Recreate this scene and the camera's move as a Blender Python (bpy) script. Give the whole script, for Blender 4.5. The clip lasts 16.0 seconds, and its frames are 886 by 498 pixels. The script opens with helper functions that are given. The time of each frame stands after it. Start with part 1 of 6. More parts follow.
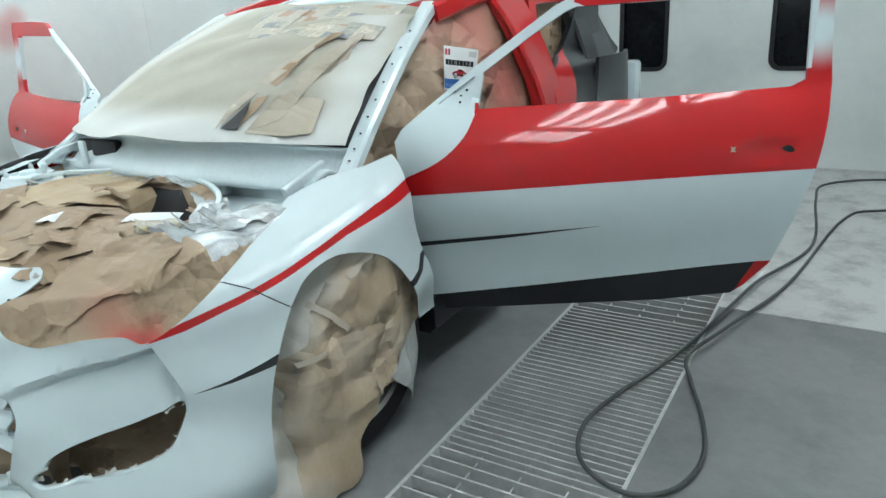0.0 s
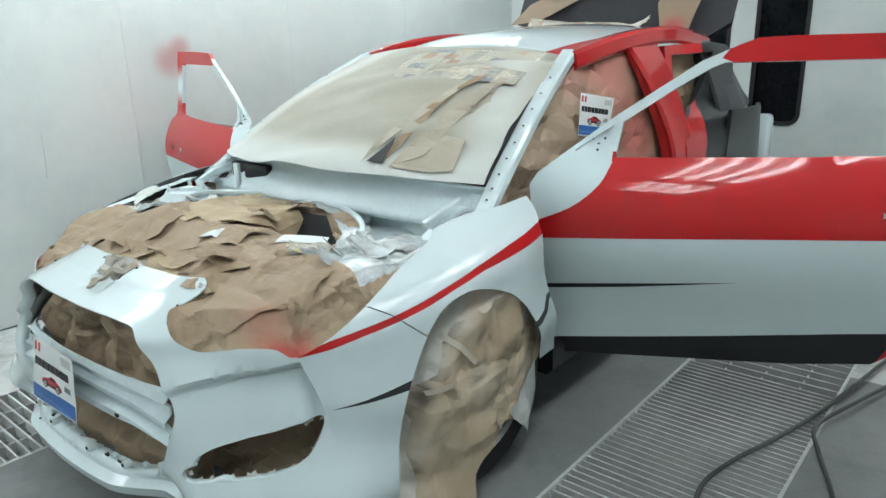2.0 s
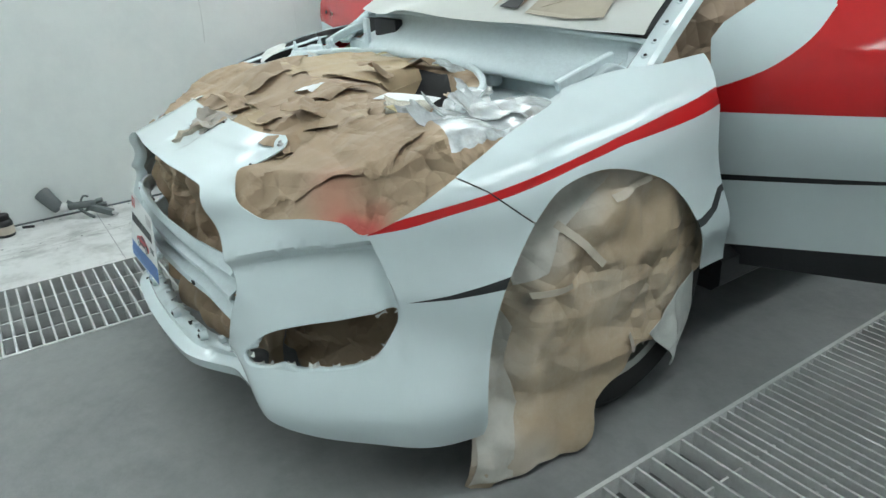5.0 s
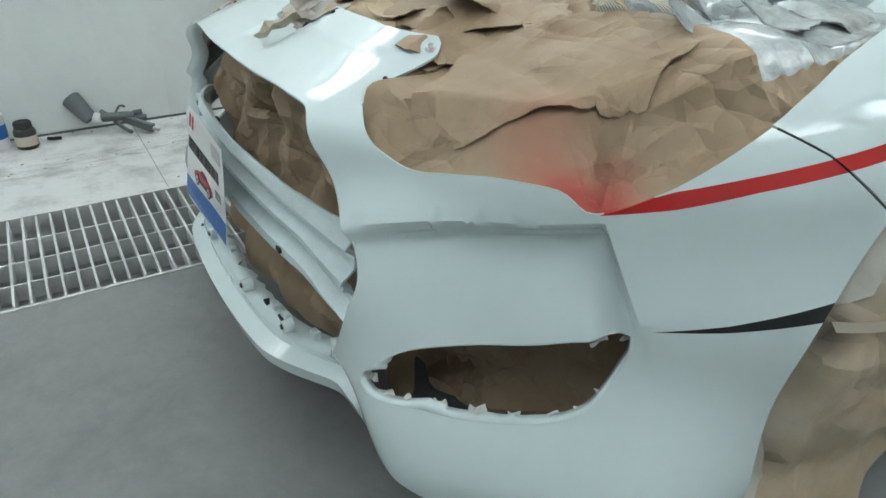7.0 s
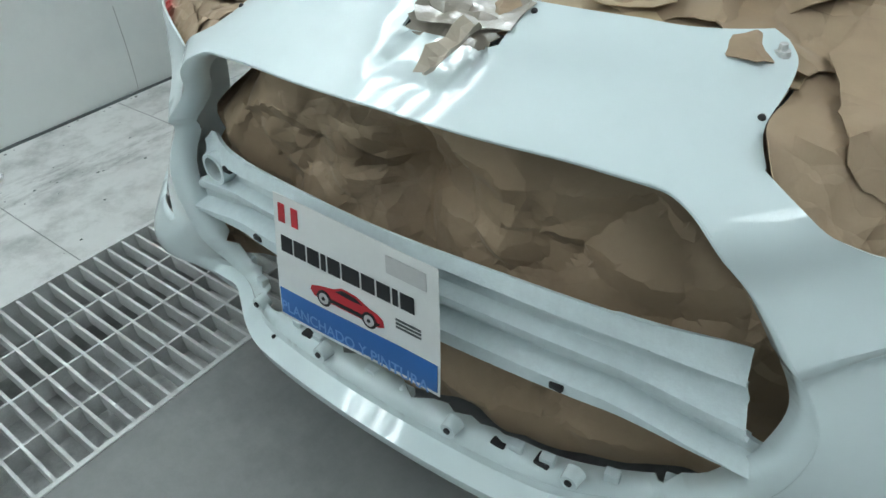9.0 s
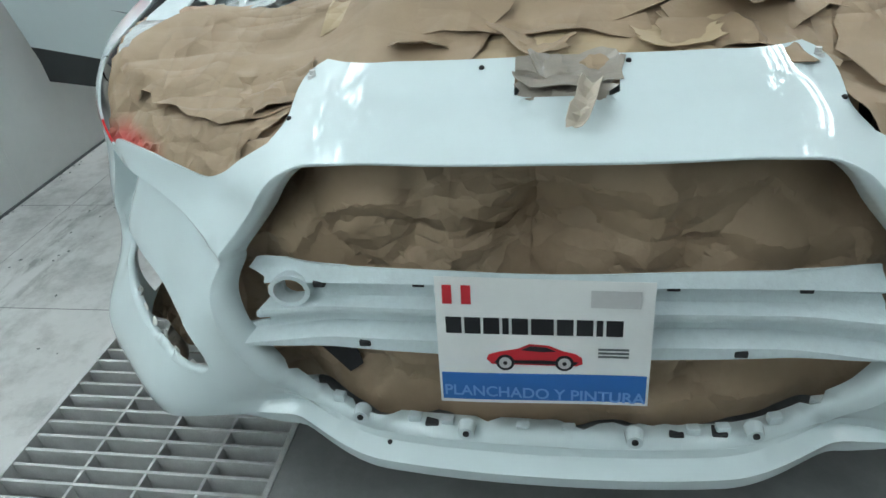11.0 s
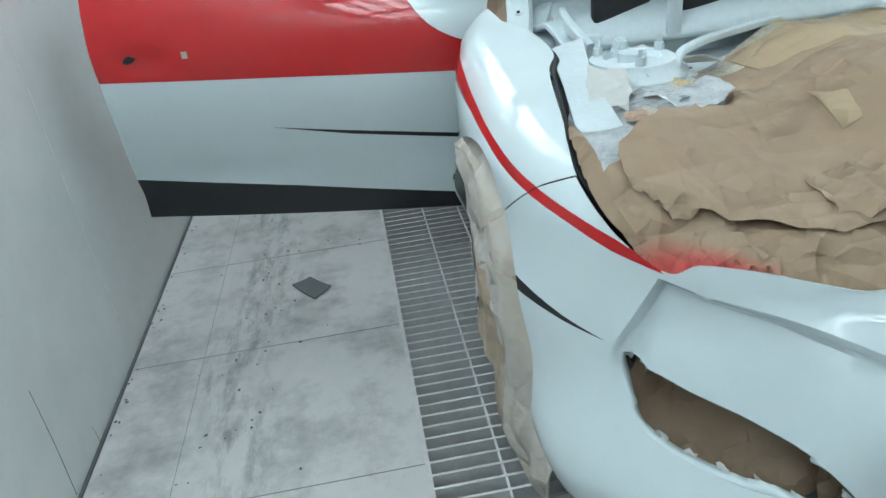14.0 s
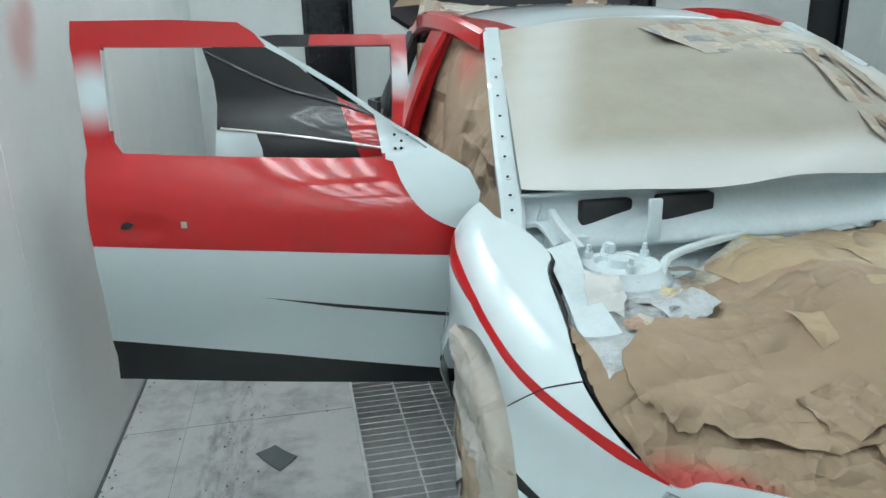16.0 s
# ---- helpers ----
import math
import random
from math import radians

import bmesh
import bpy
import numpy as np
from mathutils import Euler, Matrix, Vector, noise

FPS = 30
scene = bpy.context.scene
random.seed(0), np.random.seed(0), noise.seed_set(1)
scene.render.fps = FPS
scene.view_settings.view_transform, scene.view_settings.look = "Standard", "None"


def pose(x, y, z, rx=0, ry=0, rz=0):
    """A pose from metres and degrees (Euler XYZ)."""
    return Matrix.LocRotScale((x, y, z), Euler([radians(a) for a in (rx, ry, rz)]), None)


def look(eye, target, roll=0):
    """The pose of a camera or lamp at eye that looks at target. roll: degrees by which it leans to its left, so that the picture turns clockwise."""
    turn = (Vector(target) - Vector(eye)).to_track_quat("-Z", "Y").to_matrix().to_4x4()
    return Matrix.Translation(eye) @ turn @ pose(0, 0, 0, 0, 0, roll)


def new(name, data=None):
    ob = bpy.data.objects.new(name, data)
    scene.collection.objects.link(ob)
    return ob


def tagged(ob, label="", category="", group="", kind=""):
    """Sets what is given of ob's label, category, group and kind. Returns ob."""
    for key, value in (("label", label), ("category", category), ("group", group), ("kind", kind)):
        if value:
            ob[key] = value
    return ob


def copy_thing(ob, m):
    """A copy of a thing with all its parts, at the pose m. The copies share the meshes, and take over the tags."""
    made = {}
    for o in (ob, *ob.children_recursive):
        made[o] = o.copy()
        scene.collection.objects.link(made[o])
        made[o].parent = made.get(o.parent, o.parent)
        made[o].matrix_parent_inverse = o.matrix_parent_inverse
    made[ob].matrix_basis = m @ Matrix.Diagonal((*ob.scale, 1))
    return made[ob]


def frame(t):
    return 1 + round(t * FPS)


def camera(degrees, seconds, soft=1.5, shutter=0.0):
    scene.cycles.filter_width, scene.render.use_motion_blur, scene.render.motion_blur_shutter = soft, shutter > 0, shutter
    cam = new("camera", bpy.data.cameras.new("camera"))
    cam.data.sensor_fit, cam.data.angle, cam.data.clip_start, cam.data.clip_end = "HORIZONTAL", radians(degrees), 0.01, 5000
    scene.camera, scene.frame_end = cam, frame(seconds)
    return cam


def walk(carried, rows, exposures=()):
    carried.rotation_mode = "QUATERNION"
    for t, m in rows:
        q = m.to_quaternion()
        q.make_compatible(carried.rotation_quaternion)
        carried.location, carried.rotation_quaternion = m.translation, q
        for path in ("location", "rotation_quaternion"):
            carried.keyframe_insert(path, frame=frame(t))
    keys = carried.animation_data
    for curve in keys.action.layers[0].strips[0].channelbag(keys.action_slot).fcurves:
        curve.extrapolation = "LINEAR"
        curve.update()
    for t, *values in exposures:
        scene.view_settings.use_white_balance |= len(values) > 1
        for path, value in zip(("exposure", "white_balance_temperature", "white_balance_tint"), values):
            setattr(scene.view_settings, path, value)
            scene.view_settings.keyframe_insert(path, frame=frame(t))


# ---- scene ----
cam = camera(65.1, 16.0)
PATH = [
    (0, (2.157, -0.476, 1.383), (1.154, 1.12, 0.715), -3.7),
    (0.5, (2.11, -0.561, 1.422), (0.983, 0.936, 0.725), -3.4),
    (1, (2.087, -0.615, 1.416), (0.821, 0.749, 0.685), -2.6),
    (1.5, (2.07, -0.596, 1.409), (0.822, 0.816, 0.737), -1.4),
    (2, (2.093, -0.586, 1.417), (0.855, 0.881, 0.856), -1.4),
    (2.5, (2.107, -0.569, 1.392), (0.83, 0.907, 0.955), -0.7),
    (3, (2.109, -0.537, 1.363), (0.849, 0.966, 0.974), -0.7),
    (3.5, (2.103, -0.466, 1.326), (0.939, 1.101, 0.888), -0.3),
    (4, (2.059, -0.29, 1.25), (0.724, 1.11, 0.744), -0.3),
    (4.5, (2.034, -0.191, 1.235), (0.528, 0.92, 0.53), -2.5),
    (4.7, (2.008, -0.185, 1.23), (0.482, 0.86, 0.471), -3.2),
    (7, (1.31, -0.136, 1.037), (-0.194, 0.747, 0.057), 0.3),
    (7.5, (1.078, -0.241, 1.094), (-0.311, 0.657, -0.03), 0.2),
    (8, (0.859, -0.267, 1.066), (-0.457, 0.675, -0.109), -1.5),
    (8.2, (0.765, -0.269, 1.067), (-0.515, 0.69, -0.133), -3.1),
    (10.3, (0.241, -0.564, 1.105), (-0.251, 1.022, -0.009), -7.2),
    (10.5, (0.171, -0.598, 1.114), (-0.276, 1.018, 0.024), -8.4),
    (11, (0.017, -0.622, 1.11), (-0.32, 1.036, 0.044), -5.8),
    (11.5, (-0.195, -0.54, 1.095), (-0.557, 1.085, -0.013), -5.9),
    (12, (-0.455, -0.556, 1.094), (-0.714, 1.099, 0.001), -4.9),
    (12.5, (-0.674, -0.578, 1.132), (-0.941, 1.08, 0.046), -8.0),
    (13, (-0.874, -0.476, 1.119), (-1.06, 1.183, 0.017), -12.4),
    (13.5, (-1.002, -0.434, 1.161), (-0.923, 1.266, 0.11), -9.6),
    (14, (-1.179, -0.456, 1.233), (-1.004, 1.298, 0.288), -6.7),
    (14.5, (-1.282, -0.482, 1.282), (-1.132, 1.36, 0.518), -5.3),
    (15, (-1.32, -0.493, 1.311), (-1.132, 1.386, 0.652), -3.4),
    (15.5, (-1.344, -0.498, 1.341), (-1.113, 1.404, 0.766), -2.4),
    (16, (-1.296, -0.441, 1.338), (-0.904, 1.437, 0.774), -1.3),
]
walk(cam, [(t, look(e, g, r)) for t, e, g, r in PATH],
     [(0, .18, 6330, 10), (1, .24, 6380, 10), (2, .1, 6450, 10), (3, -.03, 6500, 10), (4.5, .06, 6500, 10), (7, -.08, 6550, 10), (8.2, -.12, 6450, 10), (10.5, -.16, 6380, 10), (12.5, -.14, 6200, 10), (14, -.17, 6100, 10), (15, -.2, 6250, 10), (16, -.2, 6300, 10)])

# ---------------------------------------------------------------- light
world = bpy.data.worlds.new("booth_world")
world.use_nodes = True
world.node_tree.nodes["Background"].inputs[0].default_value = (0.75, 0.85, 0.9, 1)
world.node_tree.nodes["Background"].inputs[1].default_value = 0.05
scene.world = world
scene.view_settings.exposure = 0.0


# ---------------------------------------------------------------- materials
def node(nt, kind, **kw):
    n = nt.nodes.new(kind)
    for k, v in kw.items():
        n.inputs[k].default_value = v
    return n


def material(name, color, rough=0.5, metal=0.0, var=0.08, scale=6.0, bump=0.0, bump_scale=60.0, coat=0.0, stain=None,
             stain_amount=0.0, stain_scale=3.0, alpha=1.0, island=0.0, ior=1.45, sprays=(), spec=0.5, crease=0.0, coat_rough=0.04):
    """A surface with a fine grain, a broad variation and, if asked, stains of a second colour."""
    m = bpy.data.materials.new(name)
    m.use_nodes = True
    nt = m.node_tree
    b = nt.nodes["Principled BSDF"]
    b.inputs["Roughness"].default_value, b.inputs["Metallic"].default_value = rough, metal
    b.inputs["Coat Weight"].default_value, b.inputs["Coat Roughness"].default_value = coat, coat_rough
    b.inputs["Alpha"].default_value = alpha
    b.inputs["IOR"].default_value = ior
    b.inputs["Specular IOR Level"].default_value = spec
    co = nt.nodes.new("ShaderNodeTexCoord")
    n1 = node(nt, "ShaderNodeTexNoise", Scale=scale, Detail=6.0, Roughness=0.6)
    nt.links.new(co.outputs["Object"], n1.inputs["Vector"])
    n2 = node(nt, "ShaderNodeTexNoise", Scale=scale * 9, Detail=4.0, Roughness=0.7)
    nt.links.new(co.outputs["Object"], n2.inputs["Vector"])
    add = nt.nodes.new("ShaderNodeMath")
    add.operation = "ADD"
    nt.links.new(n1.outputs["Fac"], add.inputs[0])
    nt.links.new(n2.outputs["Fac"], add.inputs[1])
    ramp = nt.nodes.new("ShaderNodeMapRange")
    ramp.inputs["From Min"].default_value, ramp.inputs["From Max"].default_value = 0.6, 1.4
    ramp.inputs["To Min"].default_value, ramp.inputs["To Max"].default_value = 1 - var, 1 + var
    nt.links.new(add.outputs[0], ramp.inputs["Value"])
    mul = nt.nodes.new("ShaderNodeMix")
    mul.data_type, mul.blend_type = "RGBA", "MULTIPLY"
    mul.inputs["Factor"].default_value = 1.0
    mul.inputs["A"].default_value = (*color, 1)
    nt.links.new(ramp.outputs[0], mul.inputs["B"])
    out = mul.outputs["Result"]
    if stain:
        n3 = node(nt, "ShaderNodeTexNoise", Scale=stain_scale, Detail=8.0, Roughness=0.7)
        nt.links.new(co.outputs["Object"], n3.inputs["Vector"])
        r3 = nt.nodes.new("ShaderNodeMapRange")
        r3.inputs["From Min"].default_value, r3.inputs["From Max"].default_value = 0.47, 0.68
        r3.inputs["To Max"].default_value = stain_amount
        nt.links.new(n3.outputs["Fac"], r3.inputs["Value"])
        mx = nt.nodes.new("ShaderNodeMix")
        mx.data_type = "RGBA"
        mx.inputs["B"].default_value = (*stain, 1)
        nt.links.new(r3.outputs[0], mx.inputs["Factor"])
        nt.links.new(out, mx.inputs["A"])
        out = mx.outputs["Result"]
    for at, radius, tint, amount in sprays:
        dist = nt.nodes.new("ShaderNodeVectorMath")
        dist.operation = "DISTANCE"
        dist.inputs[1].default_value = at
        nt.links.new(co.outputs["Object"], dist.inputs[0])
        near = nt.nodes.new("ShaderNodeMapRange")
        near.interpolation_type = "SMOOTHSTEP"
        near.inputs["From Min"].default_value, near.inputs["From Max"].default_value = radius, radius * .15
        near.inputs["To Max"].default_value = amount
        nt.links.new(dist.outputs["Value"], near.inputs["Value"])
        mist = nt.nodes.new("ShaderNodeMath")
        mist.operation, mist.use_clamp = "MULTIPLY", True
        nt.links.new(near.outputs[0], mist.inputs[0])
        nt.links.new(ramp.outputs[0], mist.inputs[1])
        ms = nt.nodes.new("ShaderNodeMix")
        ms.data_type = "RGBA"
        ms.inputs["B"].default_value = (*tint, 1)
        nt.links.new(mist.outputs[0], ms.inputs["Factor"])
        nt.links.new(out, ms.inputs["A"])
        out = ms.outputs["Result"]
    if island:
        oi = nt.nodes.new("ShaderNodeObjectInfo")
        r4 = nt.nodes.new("ShaderNodeMapRange")
        r4.inputs["To Min"].default_value, r4.inputs["To Max"].default_value = 1 - island, 1 + island
        nt.links.new(oi.outputs["Random"], r4.inputs["Value"])
        m4 = nt.nodes.new("ShaderNodeMix")
        m4.data_type, m4.blend_type = "RGBA", "MULTIPLY"
        m4.inputs["Factor"].default_value = 1.0
        nt.links.new(out, m4.inputs["A"])
        nt.links.new(r4.outputs[0], m4.inputs["B"])
        out = m4.outputs["Result"]
    nt.links.new(out, b.inputs["Base Color"])
    if bump:
        n5 = node(nt, "ShaderNodeTexNoise", Scale=bump_scale, Detail=5.0, Roughness=0.6)
        nt.links.new(co.outputs["Object"], n5.inputs["Vector"])
        bp = node(nt, "ShaderNodeBump", Strength=bump, Distance=0.01)
        nt.links.new(n5.outputs["Fac"], bp.inputs["Height"])
        nt.links.new(bp.outputs["Normal"], b.inputs["Normal"])
        if crease:
            last = bp
            ease = node(nt, "ShaderNodeTexNoise", Scale=crease * .3, Detail=1.0)
            nt.links.new(co.outputs["Object"], ease.inputs["Vector"])
            mask = nt.nodes.new("ShaderNodeMapRange")
            mask.interpolation_type = "SMOOTHSTEP"
            mask.inputs["From Min"].default_value, mask.inputs["From Max"].default_value, mask.inputs["To Min"].default_value = .40, .60, .12
            nt.links.new(ease.outputs["Fac"], mask.inputs["Value"])
            for k, depth in ((.75, .050 * 10 / crease), (2.0, .011 * 10 / crease)):
                sq = []
                for turn, size in (((.4, .9, .3), (1, .42, 1)), ((1.3, .2, 1.1), (.45, 1, 1))):
                    mp = nt.nodes.new("ShaderNodeMapping")
                    mp.inputs["Rotation"].default_value, mp.inputs["Scale"].default_value = turn, size
                    nt.links.new(co.outputs["Object"], mp.inputs["Vector"])
                    cell = node(nt, "ShaderNodeTexVoronoi", Scale=crease * k)
                    nt.links.new(mp.outputs[0], cell.inputs["Vector"])
                    p2 = nt.nodes.new("ShaderNodeMath")
                    p2.operation = "MULTIPLY"
                    nt.links.new(cell.outputs["Distance"], p2.inputs[0])
                    nt.links.new(cell.outputs["Distance"], p2.inputs[1])
                    sq.append(p2)
                facet = nt.nodes.new("ShaderNodeMath")
                facet.operation = "SUBTRACT"
                nt.links.new(sq[0].outputs[0], facet.inputs[0])
                nt.links.new(sq[1].outputs[0], facet.inputs[1])
                eased = nt.nodes.new("ShaderNodeMath")
                eased.operation = "MULTIPLY"
                nt.links.new(facet.outputs[0], eased.inputs[0])
                nt.links.new(mask.outputs[0], eased.inputs[1])
                fold = node(nt, "ShaderNodeBump", Strength=1.0, Distance=depth)
                nt.links.new(eased.outputs[0], fold.inputs["Height"])
                nt.links.new(last.outputs["Normal"], fold.inputs["Normal"])
                last = fold
            nt.links.new(last.outputs["Normal"], b.inputs["Normal"])
    return m


def glow(name, color, strength):
    m = bpy.data.materials.new(name)
    m.use_nodes = True
    b = m.node_tree.nodes["Principled BSDF"]
    b.inputs["Emission Color"].default_value = (*color, 1)
    b.inputs["Emission Strength"].default_value = strength
    return m


WHITE = material("white_car_paint", (0.62, 0.705, 0.72), 0.4, 0, 0.02, 3, 0.012, 260, coat=1.0, spec=0.15)
RED = material("red_car_paint", (0.50, 0.012, 0.014), 0.4, 0, 0.04, 3, 0.012, 260, coat=1.0, spec=0.15, coat_rough=0.075,
               sprays=[((-1.83, 1.668, 1.23), .125, (0.66, 0.76, 0.78), 1.0), ((2.01, 1.96, 1.24), .125, (0.66, 0.76, 0.78), 1.0), ((-.80, 2.85, 1.2), .13, (0.66, 0.76, 0.78), .9)])
BLACK = material("black_trim_paint", (0.012, 0.013, 0.015), 0.35, 0, 0.2, 20, coat=0.3)
PRIMED = material("white_overspray", (0.6, 0.68, 0.7), 0.45, 0, 0.1, 8, 0.15, 120)
KRAFT = material("kraft_paper", (0.33, 0.235, 0.152), 0.62, 0, 0.06, 5, 0.05, 90, stain=(0.45, 0.34, 0.235), stain_amount=0.5, stain_scale=4, crease=13)
MIST = (0.62, 0.64, 0.62)
ROSE = (0.46, 0.06, 0.05)
BAY_KRAFT = material("kraft_paper_red_mist", (0.33, 0.235, 0.152), 0.62, 0, 0.06, 5, 0.05, 90, stain=(0.40, 0.30, 0.20), stain_amount=0.5, stain_scale=4, crease=14,
                     sprays=[((-.76, .410, .66), .072, ROSE, 1.0), ((-.735, .382, .665), .065, ROSE, 1.0), ((-.71, .36, .675), .058, ROSE, 1.0), ((-.685, .338, .68), .052, ROSE, .95), ((-.655, .312, .685), .049, ROSE, .75), ((-.62, .283, .69), .043, ROSE, .5), ((-.58, .25, .69), .043, ROSE, .3), ((.755, .412, .66), .060, ROSE, .9), ((.745, .43, .70), .060, ROSE, .4), ((.725, .382, .68), .051, ROSE, .8), ((.70, .365, .70), .065, ROSE, .3), ((.67, .38, .73), .102, ROSE, .2), ((.62, .39, .75), .102, ROSE, .1)])
TAN_KRAFT = material("tan_kraft_sheet", (0.42, 0.315, 0.195), 0.62, 0, 0.05, 5, 0.05, 90, stain=(0.48, 0.38, 0.26), stain_amount=0.5, stain_scale=4, crease=11)
COVER_KRAFT = material("wheel_paper_white_mist", (0.47, 0.36, 0.245), 0.5, 0, 0.06, 5, 0.08, 60, coat=0.3, stain=(0.56, 0.49, 0.40), stain_amount=0.7, stain_scale=4, crease=9,
                       sprays=[((sg * .93, y, z), r, (0.56, 0.54, 0.50), k) for sg in (1, -1) for y, z, r, k in ((.72, .60, .13, .75), (.84, .69, .12, .7), (1.0, .73, .10, .5), (1.3, .62, .10, .4), (.62, .30, .12, .8), (.58, .14, .13, .7), (.70, .04, .12, .5))] + [((sg * .92, .70, .47), .06, (0.03, 0.03, 0.03), .95) for sg in (1, -1)] + [((sg * .92, .66, .40), .08, (0.12, 0.12, 0.12), .7) for sg in (1, -1)])
SCREEN_PAPER = material("windscreen_paper_white_mist", (0.37, 0.345, 0.28), 0.7, 0, 0.05, 4, 0.05, 70, stain=(0.44, 0.415, 0.35), stain_amount=0.7, stain_scale=1.7,
                        sprays=[((x, 1.08 + .30 * x * x, .99), .20, MIST, .55) for x in (-.7, -.6, -.5, -.4, -.3, -.2, -.1, 0, .1, .2, .3, .4, .5, .6, .7)] + [((sg * (.70 - .10 * k), 1.3 + .22 * k, 1.08 + .11 * k), .17, MIST, .5) for sg in (1, -1) for k in (0, .5, 1, 1.5, 2, 2.5, 3)])
SCREEN_TAN = material("tan_windscreen_paper", (0.40, 0.35, 0.275), 0.65, 0, 0.05, 5, 0.05, 80, stain=(0.52, 0.48, 0.41), stain_amount=0.6, stain_scale=3, crease=6)
SIDE_PAPER = material("door_opening_paper_red_mist", (0.36, 0.26, 0.18), 0.65, 0, 0.06, 6, 0.05, 80, crease=7,
                      sprays=[((.6, 2.3, 1.33), .3, (.5, .16, .13), .75), ((.65, 2.45, 1.0), .3, (.5, .12, .1), .8), ((.64, 2.0, 1.33), .2, (.5, .2, .17), .6), ((-.62, 2.2, 1.35), .25, (.5, .1, .08), .7)])
TAIL_KRAFT = material("tailgate_paper_red_mist", (0.29, 0.208, 0.14), 0.62, 0, 0.06, 5, 0.05, 90, sprays=[((-.1, 3.65, 1.80), .15, ROSE, .95), ((.42, 3.48, 1.48), .12, ROSE, .8)])
WALL_MIST = (0.5, 0.1, 0.09)
PALE_PAPER = material("oversprayed_kraft_paper", (0.50, 0.44, 0.36), 0.7, 0, 0.08, 4, 0.1, 70, stain=(0.6, 0.6, 0.56), stain_amount=0.9, stain_scale=1.7)
FILM = material("masking_film", (0.50, 0.54, 0.55), 0.25, 0, 0.15, 12, 0.4, 30, coat=0.6, stain=(0.27, 0.245, 0.21), stain_amount=0.75, stain_scale=11, crease=26)
PALE_FILM = material("pale_plastic_film", (0.60, 0.61, 0.58), 0.3, 0, 0.08, 8, 0.2, 30, coat=0.5, crease=12)
MIST_FILM = material("white_misted_film", (0.56, 0.535, 0.485), 0.42, 0, 0.08, 5, 0.1, 30, coat=0.2, stain=(0.46, 0.38, 0.28), stain_amount=0.6, stain_scale=5, crease=10)
DUST_FILM = material("dusty_masking_film", (0.33, 0.29, 0.245), 0.3, 0, 0.12, 5, 0.3, 22, coat=0.6, stain=(0.14, 0.13, 0.12), stain_amount=0.5, stain_scale=4)
CONCRETE = material("grey_concrete", (0.235, 0.24, 0.24), 0.6, 0, 0.12, 2.5, 0.1, 50, stain=(0.15, 0.155, 0.16), stain_amount=0.7, stain_scale=2.2)
PALE_FLOOR = material("dusty_white_floor_plate", (0.56, 0.565, 0.555), 0.6, 0, 0.06, 3, 0.05, 60, stain=(0.25, 0.255, 0.25), stain_amount=0.75, stain_scale=4.5)
STEEL = material("galvanised_grating_steel", (0.56, 0.565, 0.56), 0.55, 0.15, 0.2, 30, 0.1, 200)
PIT = material("grating_pit", (0.42, 0.425, 0.42), 0.9, 0, 0.3, 5)
WALL = material("white_booth_wall_sheet", (0.70, 0.735, 0.72), 0.32, 0, 0.03, 1.2, 0.015, 20, stain=(0.52, 0.56, 0.565), stain_amount=0.4, stain_scale=1.5,
                sprays=[((-2.0, 1.72, 1.37), .14, WALL_MIST, .55), ((-2.0, 1.80, 1.45), .10, WALL_MIST, .5)])
GLASS = material("dark_window_glass", (0.01, 0.012, 0.014), 0.12, 0, 0.2, 4)
RUBBER = material("black_rubber", (0.016, 0.016, 0.017), 0.7, 0, 0.2, 30)
CABLE = material("grey_air_hose", (0.075, 0.08, 0.08), 0.55, 0, 0.15, 20)
ALLOY = material("alloy_wheel_metal", (0.56, 0.55, 0.52), 0.3, 0.9, 0.1, 20)
DARK_CLOTH = material("dark_charcoal_lining", (0.035, 0.035, 0.04), 0.85, 0, 0.15, 25)
GREY_TRIM = material("grey_door_trim", (0.06, 0.065, 0.07), 0.5, 0, 0.1, 15)
BAY = material("dark_engine_bay", (0.02, 0.02, 0.022), 0.6, 0, 0.3, 15)
SIGN_WHITE = material("sign_white", (0.72, 0.73, 0.72), 0.35, 0, 0.03, 10)
SIGN_BLUE = material("sign_blue", (0.03, 0.14, 0.42), 0.35, 0, 0.03, 10)
SIGN_BLACK = material("sign_black_ink", (0.01, 0.01, 0.012), 0.4, 0, 0.05, 10)
SIGN_RED = material("sign_red_ink", (0.5, 0.02, 0.03), 0.4, 0, 0.05, 10)


